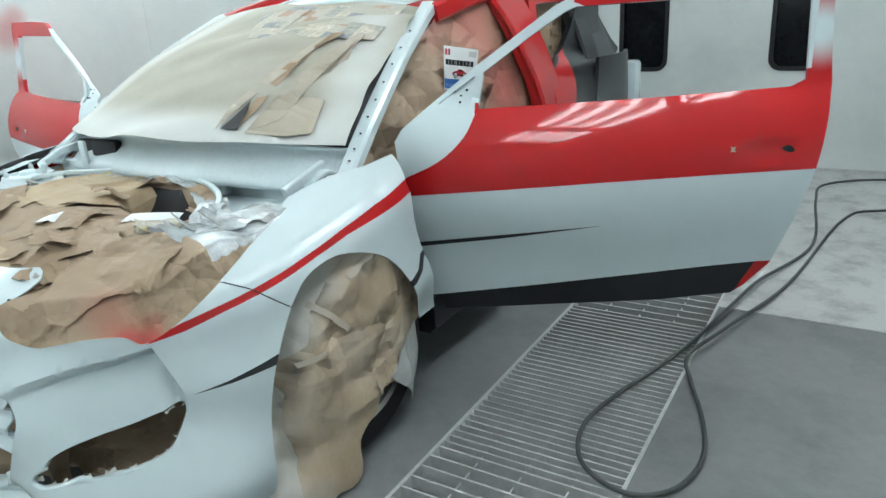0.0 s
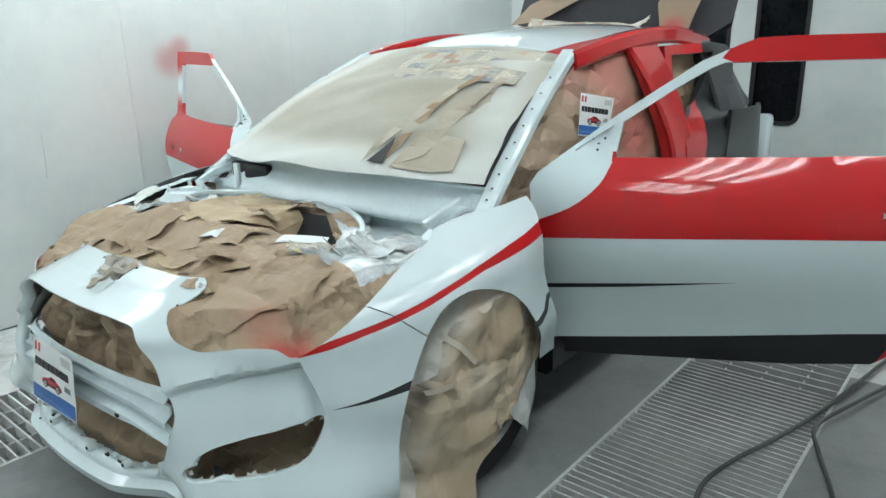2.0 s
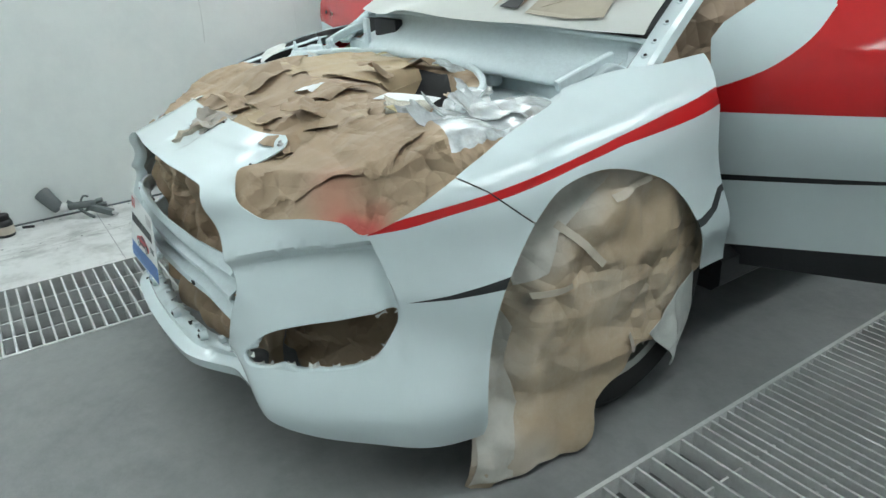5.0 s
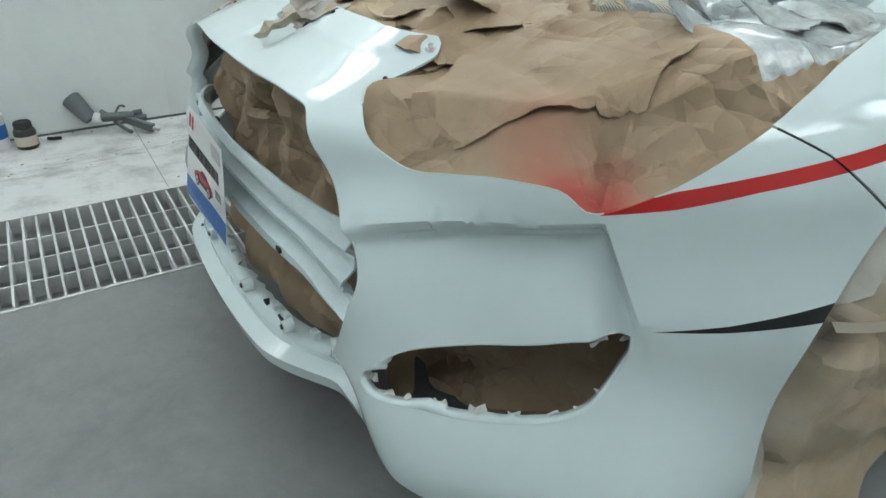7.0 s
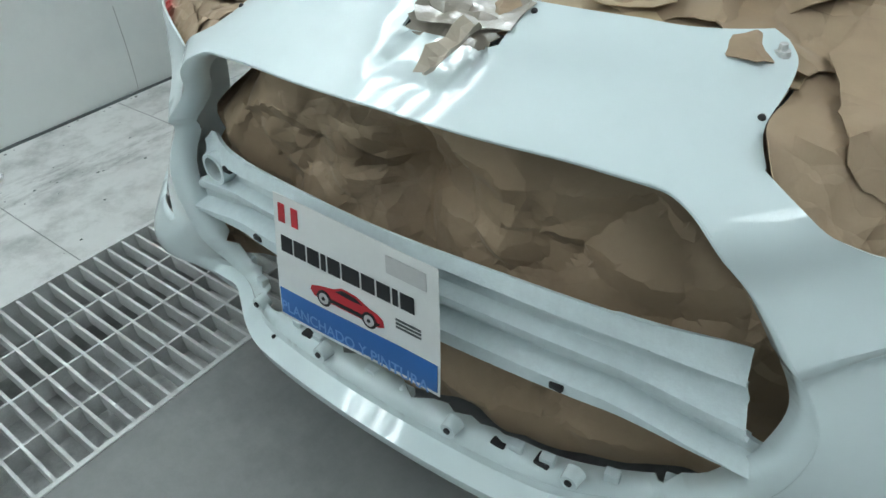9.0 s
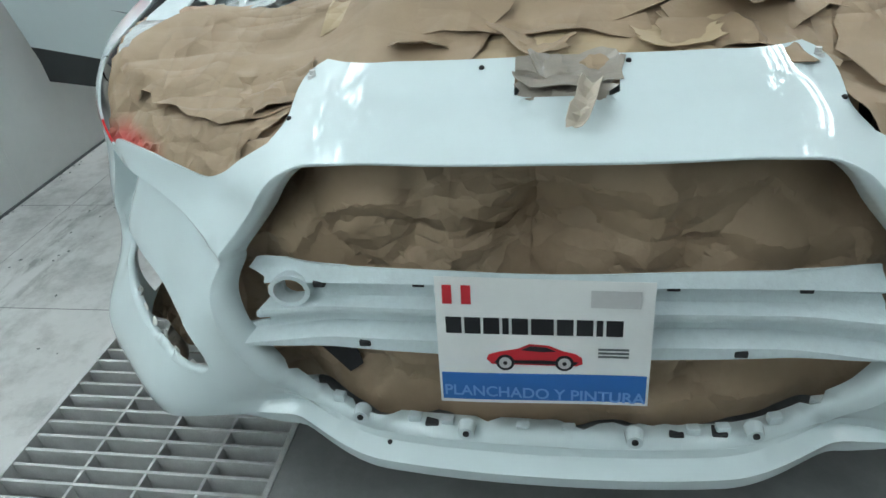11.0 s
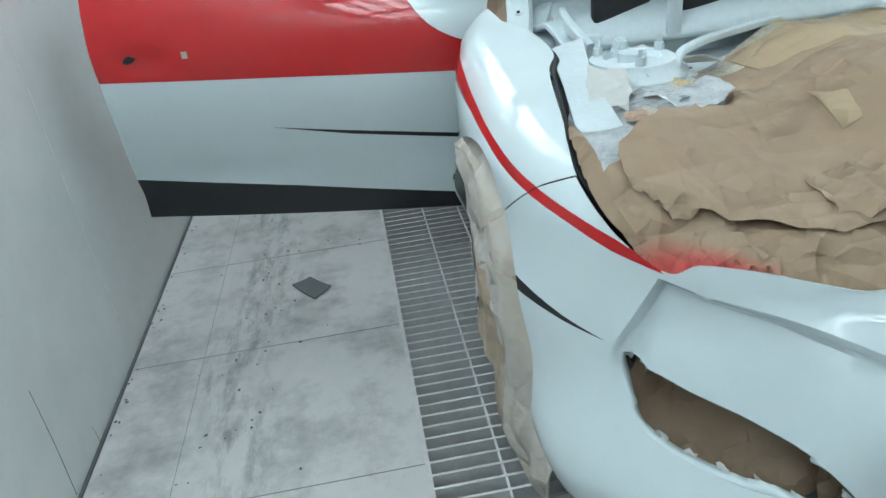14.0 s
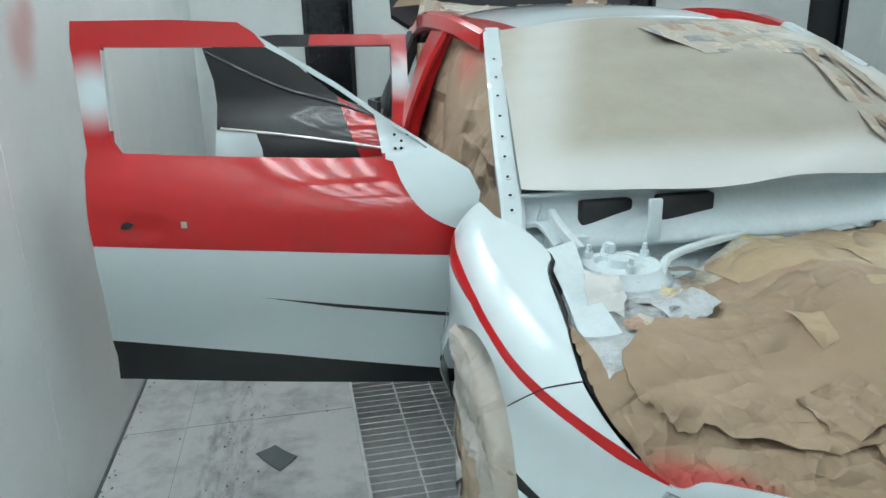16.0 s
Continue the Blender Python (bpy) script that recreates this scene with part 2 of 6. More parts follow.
def printed(name):
    """Newspaper: columns of small print, grey and coloured pictures, in a block pattern."""
    m = material(name, (0.60, 0.56, 0.46), 0.8, 0, 0.06, 12, 0.05, 80)
    nt = m.node_tree
    b = nt.nodes["Principled BSDF"]
    co = nt.nodes.new("ShaderNodeTexCoord")
    paper_tone = b.inputs["Base Color"].links[0].from_socket
    lines = node(nt, "ShaderNodeTexWave", Scale=75.0, Distortion=.6, Detail=2.0)
    lines.bands_direction = "Y"
    nt.links.new(co.outputs["Object"], lines.inputs["Vector"])
    cells = node(nt, "ShaderNodeTexVoronoi", Scale=17.0, Randomness=.3)
    cells.distance = "CHEBYCHEV"
    nt.links.new(co.outputs["Object"], cells.inputs["Vector"])
    split = nt.nodes.new("ShaderNodeSeparateColor")
    nt.links.new(cells.outputs["Color"], split.inputs[0])
    ink = nt.nodes.new("ShaderNodeMath")
    ink.operation = "MULTIPLY"
    ink.inputs[1].default_value = .6
    nt.links.new(lines.outputs["Fac"], ink.inputs[0])
    a = nt.nodes.new("ShaderNodeMix")
    a.data_type = "RGBA"
    a.inputs["B"].default_value = (.12, .12, .12, 1)
    nt.links.new(ink.outputs[0], a.inputs["Factor"])
    nt.links.new(paper_tone, a.inputs["A"])
    hue = nt.nodes.new("ShaderNodeValToRGB")
    hue.color_ramp.interpolation = "CONSTANT"
    cols = [(0, (.48, .40, .22)), (.16, (.40, .27, .19)), (.32, (.36, .35, .31)), (.46, (.50, .46, .37)), (.62, (.46, .34, .25)), (.78, (.28, .29, .30)), (.86, (.56, .52, .43))]
    while len(hue.color_ramp.elements) < len(cols):
        hue.color_ramp.elements.new(.5)
    for e, (at, c) in zip(hue.color_ramp.elements, cols):
        e.position, e.color = at, (*c, 1)
    nt.links.new(split.outputs[0], hue.inputs[0])
    blot = node(nt, "ShaderNodeTexNoise", Scale=55.0, Detail=6.0, Roughness=.7)
    nt.links.new(co.outputs["Object"], blot.inputs["Vector"])
    pic = nt.nodes.new("ShaderNodeMix")
    pic.data_type, pic.blend_type = "RGBA", "OVERLAY"
    pic.inputs["Factor"].default_value = .9
    nt.links.new(hue.outputs[0], pic.inputs["A"])
    nt.links.new(blot.outputs["Fac"], pic.inputs["B"])
    pick = nt.nodes.new("ShaderNodeMath")
    pick.operation = "GREATER_THAN"
    pick.inputs[1].default_value = .5
    nt.links.new(split.outputs[1], pick.inputs[0])
    half = nt.nodes.new("ShaderNodeMath")
    half.operation = "MULTIPLY"
    half.inputs[1].default_value = .95
    nt.links.new(pick.outputs[0], half.inputs[0])
    z = nt.nodes.new("ShaderNodeMix")
    z.data_type = "RGBA"
    nt.links.new(half.outputs[0], z.inputs["Factor"])
    nt.links.new(a.outputs["Result"], z.inputs["A"])
    nt.links.new(pic.outputs["Result"], z.inputs["B"])
    nt.links.new(z.outputs["Result"], b.inputs["Base Color"])
    return m


def scuffed(m, x, width, tone):
    """A trodden lane along y, with drag marks and pits in it."""
    nt = m.node_tree
    b = nt.nodes["Principled BSDF"]
    old = b.inputs["Base Color"].links[0].from_socket
    co = nt.nodes.new("ShaderNodeTexCoord")
    sep = nt.nodes.new("ShaderNodeSeparateXYZ")
    nt.links.new(co.outputs["Object"], sep.inputs[0])
    wob = node(nt, "ShaderNodeTexNoise", Scale=1.3, Detail=3.0)
    nt.links.new(co.outputs["Object"], wob.inputs["Vector"])
    off = nt.nodes.new("ShaderNodeMath")
    off.operation = "MULTIPLY_ADD"
    off.inputs[1].default_value, off.inputs[2].default_value = .35, -.175 - x
    nt.links.new(wob.outputs["Fac"], off.inputs[0])
    dx = nt.nodes.new("ShaderNodeMath")
    nt.links.new(sep.outputs[0], dx.inputs[0])
    nt.links.new(off.outputs[0], dx.inputs[1])
    ab = nt.nodes.new("ShaderNodeMath")
    ab.operation = "ABSOLUTE"
    nt.links.new(dx.outputs[0], ab.inputs[0])
    lane = nt.nodes.new("ShaderNodeMapRange")
    lane.interpolation_type = "SMOOTHSTEP"
    lane.inputs["From Min"].default_value, lane.inputs["From Max"].default_value = width, width * .2
    nt.links.new(ab.outputs[0], lane.inputs["Value"])
    mp = nt.nodes.new("ShaderNodeMapping")
    mp.inputs["Scale"].default_value = (1, .28, 1)
    nt.links.new(co.outputs["Object"], mp.inputs["Vector"])
    drag = node(nt, "ShaderNodeTexNoise", Scale=22.0, Detail=8.0, Roughness=.72)
    nt.links.new(mp.outputs[0], drag.inputs["Vector"])
    dr = nt.nodes.new("ShaderNodeMapRange")
    dr.inputs["From Min"].default_value, dr.inputs["From Max"].default_value, dr.inputs["To Max"].default_value = .46, .66, .8
    nt.links.new(drag.outputs["Fac"], dr.inputs["Value"])
    k = nt.nodes.new("ShaderNodeMath")
    k.operation = "MULTIPLY"
    nt.links.new(lane.outputs[0], k.inputs[0])
    nt.links.new(dr.outputs[0], k.inputs[1])
    z = nt.nodes.new("ShaderNodeMix")
    z.data_type = "RGBA"
    z.inputs["B"].default_value = (*tone, 1)
    nt.links.new(k.outputs[0], z.inputs["Factor"])
    nt.links.new(old, z.inputs["A"])
    nt.links.new(z.outputs["Result"], b.inputs["Base Color"])


scuffed(PALE_FLOOR, -1.62, .16, (0.2, 0.205, 0.2))
NEWS = printed("printed_newspaper")
WHITE_SHEET = material("white_paper_sheet", (0.72, 0.74, 0.74), 0.6, 0, 0.03, 10)
GREY_CARD = material("grey_sanding_pad", (0.12, 0.135, 0.135), 0.8, 0, 0.15, 20)
TUBE = glow("fluorescent_tube_glow", (0.89, 0.975, 1.0), 18.2)


# ---------------------------------------------------------------- mesh helpers
def link_mesh(name, me, parent=None, label=""):
    ob = new(name, me)
    if parent:
        ob.parent = parent
        ob.matrix_parent_inverse = parent.matrix_basis.inverted()
    if label:
        tagged(ob, label)
    return ob


def finish(me, mats, smooth=True, angle=38):
    for m in (mats if isinstance(mats, (list, tuple)) else [mats]):
        me.materials.append(m)
    if smooth:
        me.shade_smooth()
        me.set_sharp_from_angle(angle=radians(angle))
    return me


def raw(name, verts, faces, mats, parent=None, label="", smooth=True, angle=38, ids=None):
    me = bpy.data.meshes.new(name)
    me.from_pydata([tuple(map(float, v)) for v in verts], [], faces)
    finish(me, mats, smooth, angle)
    if ids is not None:
        me.polygons.foreach_set("material_index", ids)
    me.validate()
    return link_mesh(name, me, parent, label)


def part(name, bm, mat, parent=None, label="", smooth=True, angle=38):
    bmesh.ops.recalc_face_normals(bm, faces=bm.faces)
    me = bpy.data.meshes.new(name)
    bm.to_mesh(me)
    bm.free()
    finish(me, mat, smooth, angle)
    return link_mesh(name, me, parent, label)


def thing(name, at, label, category, group=""):
    ob = new(name)
    ob.location = at
    ob.empty_display_size = 0.1
    tagged(ob, label, category, group)
    bpy.context.view_layer.update()
    return ob


def box(bm, lo, hi, bevel=0.0, m=None):
    r = bmesh.ops.create_cube(bm, size=1.0)
    for v in r["verts"]:
        v.co = Vector([lo[i] + (v.co[i] + 0.5) * (hi[i] - lo[i]) for i in range(3)])
        if m:
            v.co = m @ v.co
    if bevel:
        es = list({e for v in r["verts"] for e in v.link_edges})
        bmesh.ops.bevel(bm, geom=es, offset=bevel, segments=2, affect="EDGES", profile=0.5)
    return bm


def boxed(name, lo, hi, mat, parent=None, label="", bevel=0.0, m=None):
    return part(name, box(bmesh.new(), lo, hi, bevel, m), mat, parent, label)


def smooth_line(pts, n=8, closed=False):
    """A Catmull-Rom line through the points."""
    P = [np.array(p, float) for p in pts]
    k = len(P)
    out = []
    for i in range(k if closed else k - 1):
        a, b, c, d = (P[(i + j) % k] if closed else P[min(max(i + j, 0), k - 1)] for j in (-1, 0, 1, 2))
        for t in np.linspace(0, 1, n, endpoint=False):
            out.append(0.5 * (2 * b + (c - a) * t + (2 * a - 5 * b + 4 * c - d) * t * t + (3 * b - a - 3 * c + d) * t ** 3))
    if not closed:
        out.append(P[-1])
    return out


def sweep(name, pts, section, mat, parent=None, label="", up=(0, 0, 1), n=6, ends=True, scale=None):
    """A section (list of 2D points) drawn along a smooth line."""
    L = [Vector(p) for p in (smooth_line(pts, n) if n > 1 else pts)]
    verts, faces, k = [], [], len(section)
    for i, p in enumerate(L):
        t = (L[min(i + 1, len(L) - 1)] - L[max(i - 1, 0)]).normalized()
        a = t.cross(Vector(up)).normalized()
        b = a.cross(t).normalized()
        f = scale(i / (len(L) - 1)) if scale else 1.0
        verts += [p + a * (q[0] * f) + b * (q[1] * f) for q in section]
    for i in range(len(L) - 1):
        for j in range(k):
            faces.append((i * k + j, i * k + (j + 1) % k, (i + 1) * k + (j + 1) % k, (i + 1) * k + j))
    if ends:
        faces += [tuple(range(k))[::-1], tuple((len(L) - 1) * k + j for j in range(k))]
    bm = bmesh.new()
    vs = [bm.verts.new(v) for v in verts]
    for f in faces:
        bm.faces.new([vs[i] for i in f])
    return part(name, bm, mat, parent, label)


def ring(r, n=8):
    return [(r * math.cos(2 * math.pi * i / n), r * math.sin(2 * math.pi * i / n)) for i in range(n)]


def bar(w, h, r=0.2):
    """A rectangle with cut corners."""
    c = r * min(w, h)
    return [(-w / 2 + c, -h / 2), (w / 2 - c, -h / 2), (w / 2, -h / 2 + c), (w / 2, h / 2 - c), (w / 2 - c, h / 2), (-w / 2 + c, h / 2), (-w / 2, h / 2 - c), (-w / 2, -h / 2 + c)]


def inside(poly, x, y):
    """Which of the points lie in the polygon."""
    r = np.zeros(len(x), bool)
    px, py = poly[:, 0], poly[:, 1]
    j = len(poly) - 1
    for i in range(len(poly)):
        with np.errstate(divide="ignore", invalid="ignore"):
            c = ((py[i] > y) != (py[j] > y)) & (x < (px[j] - px[i]) * (y - py[i]) / (py[j] - py[i] + 1e-15) + px[i])
        r ^= c
        j = i
    return r


def resample(poly, step):
    out = []
    for i in range(len(poly)):
        a, b = poly[i], poly[(i + 1) % len(poly)]
        k = max(1, int(np.hypot(*(b - a)) / step + 0.5))
        out += [a + (b - a) * t for t in np.linspace(0, 1, k, endpoint=False)]
    return np.array(out)


def skin_panel(name, place, outline, mats, parent=None, label="", holes=(), zones=(), step=0.02, thick=0.004, inward=None, angle=40, jitter=0.0):
    """A sheet with the outline, holes and painted zones given in its own two measures; place() bends it into the world."""
    from mathutils.geometry import delaunay_2d_cdt
    out = resample(np.array(outline, float), step)
    hls = [resample(np.array(h, float), step) for h in holes]
    zns = [resample(np.array(z, float), step) for z, _ in zones]
    pts, edges = [], []
    for poly in [out, *hls, *zns]:
        o = len(pts)
        pts += [tuple(p) for p in poly]
        edges += [(o + i, o + (i + 1) % len(poly)) for i in range(len(poly))]
    lo, hi = out.min(0), out.max(0)
    gx, gy = np.arange(lo[0] + step / 2, hi[0], step), np.arange(lo[1] + step / 2, hi[1], step)
    X, Y = [a.ravel() for a in np.meshgrid(gx, gy)]
    X = X + (np.round((Y - lo[1]) / step).astype(int) % 2) * step * 0.4
    if jitter:
        rj = np.random.default_rng(17)
        X, Y = X + rj.uniform(-jitter, jitter, len(X)) * step, Y + rj.uniform(-jitter, jitter, len(X)) * step
    allp = np.array(pts)
    keep = inside(out, X, Y)
    for h in hls:
        keep &= ~inside(h, X, Y)
    X, Y = X[keep], Y[keep]
    d = np.min(np.hypot(X[:, None] - allp[None, :, 0], Y[:, None] - allp[None, :, 1]), 1)
    X, Y = X[d > step * 0.45], Y[d > step * 0.45]
    pts += list(zip(X.tolist(), Y.tolist()))
    v2, _, f2, *_ = delaunay_2d_cdt([Vector(p) for p in pts], edges, [], 0, 1e-7)
    v2 = np.array([tuple(v) for v in v2])
    f2 = np.array([tuple(f) for f in f2 if len(f) == 3])
    c = v2[f2].mean(1)
    ok = inside(out, c[:, 0], c[:, 1])
    for h in hls:
        ok &= ~inside(h, c[:, 0], c[:, 1])
    f2, c = f2[ok], c[ok]
    used = np.unique(f2)
    ren = -np.ones(len(v2), int)
    ren[used] = np.arange(len(used))
    f2, v2 = ren[f2], v2[used]
    ids = np.zeros(len(f2), int)
    for z, (_, k) in zip(zns, zones):
        ids[inside(z, c[:, 0], c[:, 1])] = k
    P = np.array([place(*p) for p in v2])
    # normals for the thickness
    fn = np.cross(P[f2[:, 1]] - P[f2[:, 0]], P[f2[:, 2]] - P[f2[:, 0]])
    vn = np.zeros_like(P)
    for k in range(3):
        np.add.at(vn, f2[:, k], fn)
    vn /= np.linalg.norm(vn, axis=1)[:, None] + 1e-12
    if inward is not None and np.mean((np.array(inward) - P.mean(0)) @ vn.mean(0)) > 0:
        f2, vn = f2[:, ::-1], -vn
    n = len(P)
    V = np.vstack([P, P - vn * thick])
    F = [tuple(map(int, f)) for f in f2] + [tuple(int(i) + n for i in f[::-1]) for f in f2]
    I = list(ids) + list(ids)
    cnt = {}
    for fi, f in enumerate(f2):
        for k in range(3):
            a, b = int(f[k]), int(f[(k + 1) % 3])
            cnt.setdefault((min(a, b), max(a, b)), []).append((a, b, ids[fi]))
    for e, l in cnt.items():
        if len(l) == 1:
            a, b, k = l[0]
            F.append((b, a, a + n, b + n))
            I.append(k)
    return raw(name, V, F, mats, parent, label, True, angle, [int(i) for i in I])


def grid_sheet(name, place, nu, nv, mat, parent=None, label="", thick=0.0, keep=None, angle=24, smooth=True, jitter=0.0):
    """A sheet over u, v in 0..1."""
    rj = random.Random(31)
    shake = lambda i, n: (i + (rj.uniform(-jitter, jitter) if jitter and 0 < i < n else 0)) / n
    V = [place(shake(i, nu), shake(j, nv)) for j in range(nv + 1) for i in range(nu + 1)]
    F = []
    for j in range(nv):
        for i in range(nu):
            if keep is None or keep((i + 0.5) / nu, (j + 0.5) / nv):
                a = j * (nu + 1) + i
                if not jitter:
                    F.append((a, a + 1, a + nu + 2, a + nu + 1))
                elif rj.random() < .5:
                    F += [(a, a + 1, a + nu + 2), (a, a + nu + 2, a + nu + 1)]
                else:
                    F += [(a, a + 1, a + nu + 1), (a + 1, a + nu + 2, a + nu + 1)]
    ob = raw(name, V, F, mat, parent, label, smooth, angle)
    if thick:
        s = ob.modifiers.new("thickness", "SOLIDIFY")
        s.thickness, s.offset = thick, 0
    return ob


CELLS = np.random.default_rng(5).random((2, 16, 16, 16, 3))
NEAR = np.array([(a, b, c) for a in (-1, 0, 1) for b in (-1, 0, 1) for c in (-1, 0, 1)])
TILT = [np.array(Matrix.Rotation(a, 3, ax)) @ np.diag(k) for a, ax, k in ((.7, Vector((.3, .5, .8)), (1, .45, 1)), (2.1, Vector((.6, -.4, .7)), (.48, 1, 1)))]


def crumple(p, size=0.12, seed=0.0):
    """Creased paper: flat facets that meet in straight ridges and valleys, about -0.5 to 0.5."""
    q = np.array(p, float) / size + np.array((seed * 7.3, seed * 3.1, -seed * 5.7))
    h = 0.0
    for k, sign in ((0, 1), (1, -1)):
        w = TILT[k] @ q
        c = np.floor(w).astype(int) + NEAR
        m = c % 16
        d = c + CELLS[k][m[:, 0], m[:, 1], m[:, 2]] - w
        h += sign * (d * d).sum(1).min()
    ease = min(1.2, max(.15, .65 + 1.7 * noise.noise(Vector(q) * .33)))
    return 1.05 * h * ease


# ---------------------------------------------------------------- the booth
def flat(name, x0, x1, y0, y1, z0, z1, mat, label, cat, kind="structure"):
    return tagged(boxed(name, (x0, y0, z0), (x1, y1, z1), mat), label, cat, "", kind)


RX0, RX1, LX0, LX1 = -1.16, -0.55, 1.06, 1.68   # the two gratings
WX, WL, BY, FY, CZ = -2.0, 4.2, 5.4, -3.2, 2.75   # walls, back, front, ceiling
floor = flat("floor", RX1, LX0, FY, BY, -0.12, 0.0, CONCRETE, "worn grey concrete spray booth floor", "floor")
flat("floor", LX1, WL, FY, 2.61, -0.12, 0.0, CONCRETE, "worn grey concrete floor beside the grating", "floor")
flat("floor", LX1, WL, 2.61, BY, -0.12, 0.004, PALE_FLOOR, "pale dusty floor plates towards the back wall", "floor")
strip = flat("floor_strip", WX, RX0, FY, BY, -0.12, -0.006, PALE_FLOOR, "pale dusty floor plates along the booth wall", "floor")
for nm, x0, x1 in (("grating_pit", RX0, RX1), ("grating_pit", LX0, LX1)):
    flat(nm, x0, x1, FY, BY, -0.4, -0.3, PIT, "dark pit under the floor grating", "pit")
for x0, x1 in ((RX0 - .05, RX0), (RX1, RX1 + .05), (LX0 - .05, LX0), (LX1, LX1 + .05)):
    flat("pit_wall", x0, x1, FY, BY, -0.4, -0.122, PIT, "dusty side of the pit under the grating", "pit")
flat("wall_side", WX - 0.1, WX, FY, BY, -0.1, CZ, WALL, "white painted sheet metal booth wall", "wall")
flat("wall_far_side", WL, WL + 0.1, FY, BY, -0.1, CZ, WALL, "white painted sheet metal booth wall", "wall")
flat("wall_front", WX - 0.1, WL + 0.1, FY - 0.1, FY, -0.1, CZ, WALL, "white painted sheet metal booth wall", "wall")
flat("ceiling", WX - 0.1, WL + 0.1, FY - 0.1, BY + 0.1, CZ, CZ + 0.1, WALL, "white booth ceiling", "ceiling")


def rounded_rect(x0, x1, z0, z1, r, n=6):
    out = []
    for cx, cz, a in ((x1 - r, z1 - r, 0), (x0 + r, z1 - r, 90), (x0 + r, z0 + r, 180), (x1 - r, z0 + r, 270)):
        out += [(cx + r * math.cos(radians(a + 90 * i / n)), cz + r * math.sin(radians(a + 90 * i / n))) for i in range(n + 1)]
    return out


WINDOWS = [(-1.15, -0.78), (-0.24, 0.12), (0.33, 0.70), (1.47, 1.84), (3.40, 3.78)]
WZ0, WZ1 = 0.76, 2.02
back = skin_panel("wall_back", lambda a, b: (a, BY, b), [(WX - 0.1, -0.1), (WL + 0.1, -0.1), (WL + 0.1, CZ), (WX - 0.1, CZ)], WALL,
                  holes=[rounded_rect(a, b, WZ0, WZ1, 0.08) for a, b in WINDOWS], step=0.4, thick=0.08, inward=(0, 9, 1))
tagged(back, "white booth end wall with rounded windows", "wall", "", "structure")
for i, (a, b) in enumerate(WINDOWS):
    w = thing("window_%d" % (i + 1), ((a + b) / 2, BY, WZ0), "tall dark booth window with rounded corners and rubber seal", "window", "booth windows")
    tagged(w, kind="structure")
    skin_panel("pane", lambda u, v: (u, BY + 0.03, v), rounded_rect(a, b, WZ0, WZ1, 0.08), GLASS, w, step=0.3, thick=0.006, inward=(0, 9, 1))
    skin_panel("seal", lambda u, v: (u, BY - 0.012, v), rounded_rect(a - 0.012, b + 0.012, WZ0 - 0.012, WZ1 + 0.012, 0.09), RUBBER, w,
               "black rubber window seal", holes=[rounded_rect(a + 0.018, b - 0.018, WZ0 + 0.018, WZ1 - 0.018, 0.07)], step=0.2, thick=0.02, inward=(0, 9, 1))

# ceiling lights: troughs with four tubes
def trough(m):
    t = thing("ceiling_light", (0, 0, 0), "white ceiling light trough with four fluorescent tubes", "light", "booth ceiling lights")
    boxed("housing", (-0.36, -0.65, 0.045), (0.36, 0.65, 0.075), WALL, t, bevel=0.004)
    for k in range(4):
        x = -0.255 + 0.17 * k
        sweep("tube", [(x, -0.6, 0.015), (x, 0.6, 0.015)], ring(0.018, 8), TUBE, t, "lit fluorescent tube", n=1)
    t.matrix_basis = m
    return t


LIGHTS = [(x, y) for x in (-1.55, 1.75) for y in (-0.95, 0.65, 2.25, 3.85)] + [(-1.55, -2.55)]
first = trough(pose(LIGHTS[0][0], LIGHTS[0][1], CZ - 0.1))
for x, y in LIGHTS[1:]:
    copy_thing(first, pose(x, y, CZ - 0.1))

# ---------------------------------------------------------------- the car's skin
CAR = thing("car", (0, 2.2, 0), "white and red compact car being resprayed, hood removed and doors open", "car")
PLAN = [(0, .10), (.25, .115), (.45, .165), (.6, .255), (.75, .395), (.83, .485), (.90, .60), (.938, .708), (.955, .85), (.955, 1.02), (.94, 1.2), (.905, 1.36), (.88, 1.5)]
CUR = np.array(smooth_line([(-.25, .115)] + PLAN, 30)[30:])
SEG = np.r_[0, np.cumsum(np.hypot(*np.diff(CUR, axis=0).T))]
TAN = np.gradient(CUR, axis=0)
TAN /= np.hypot(*TAN.T)[:, None]


def step01(x):
    x = min(1, max(0, x))
    return x * x * (3 - 2 * x)


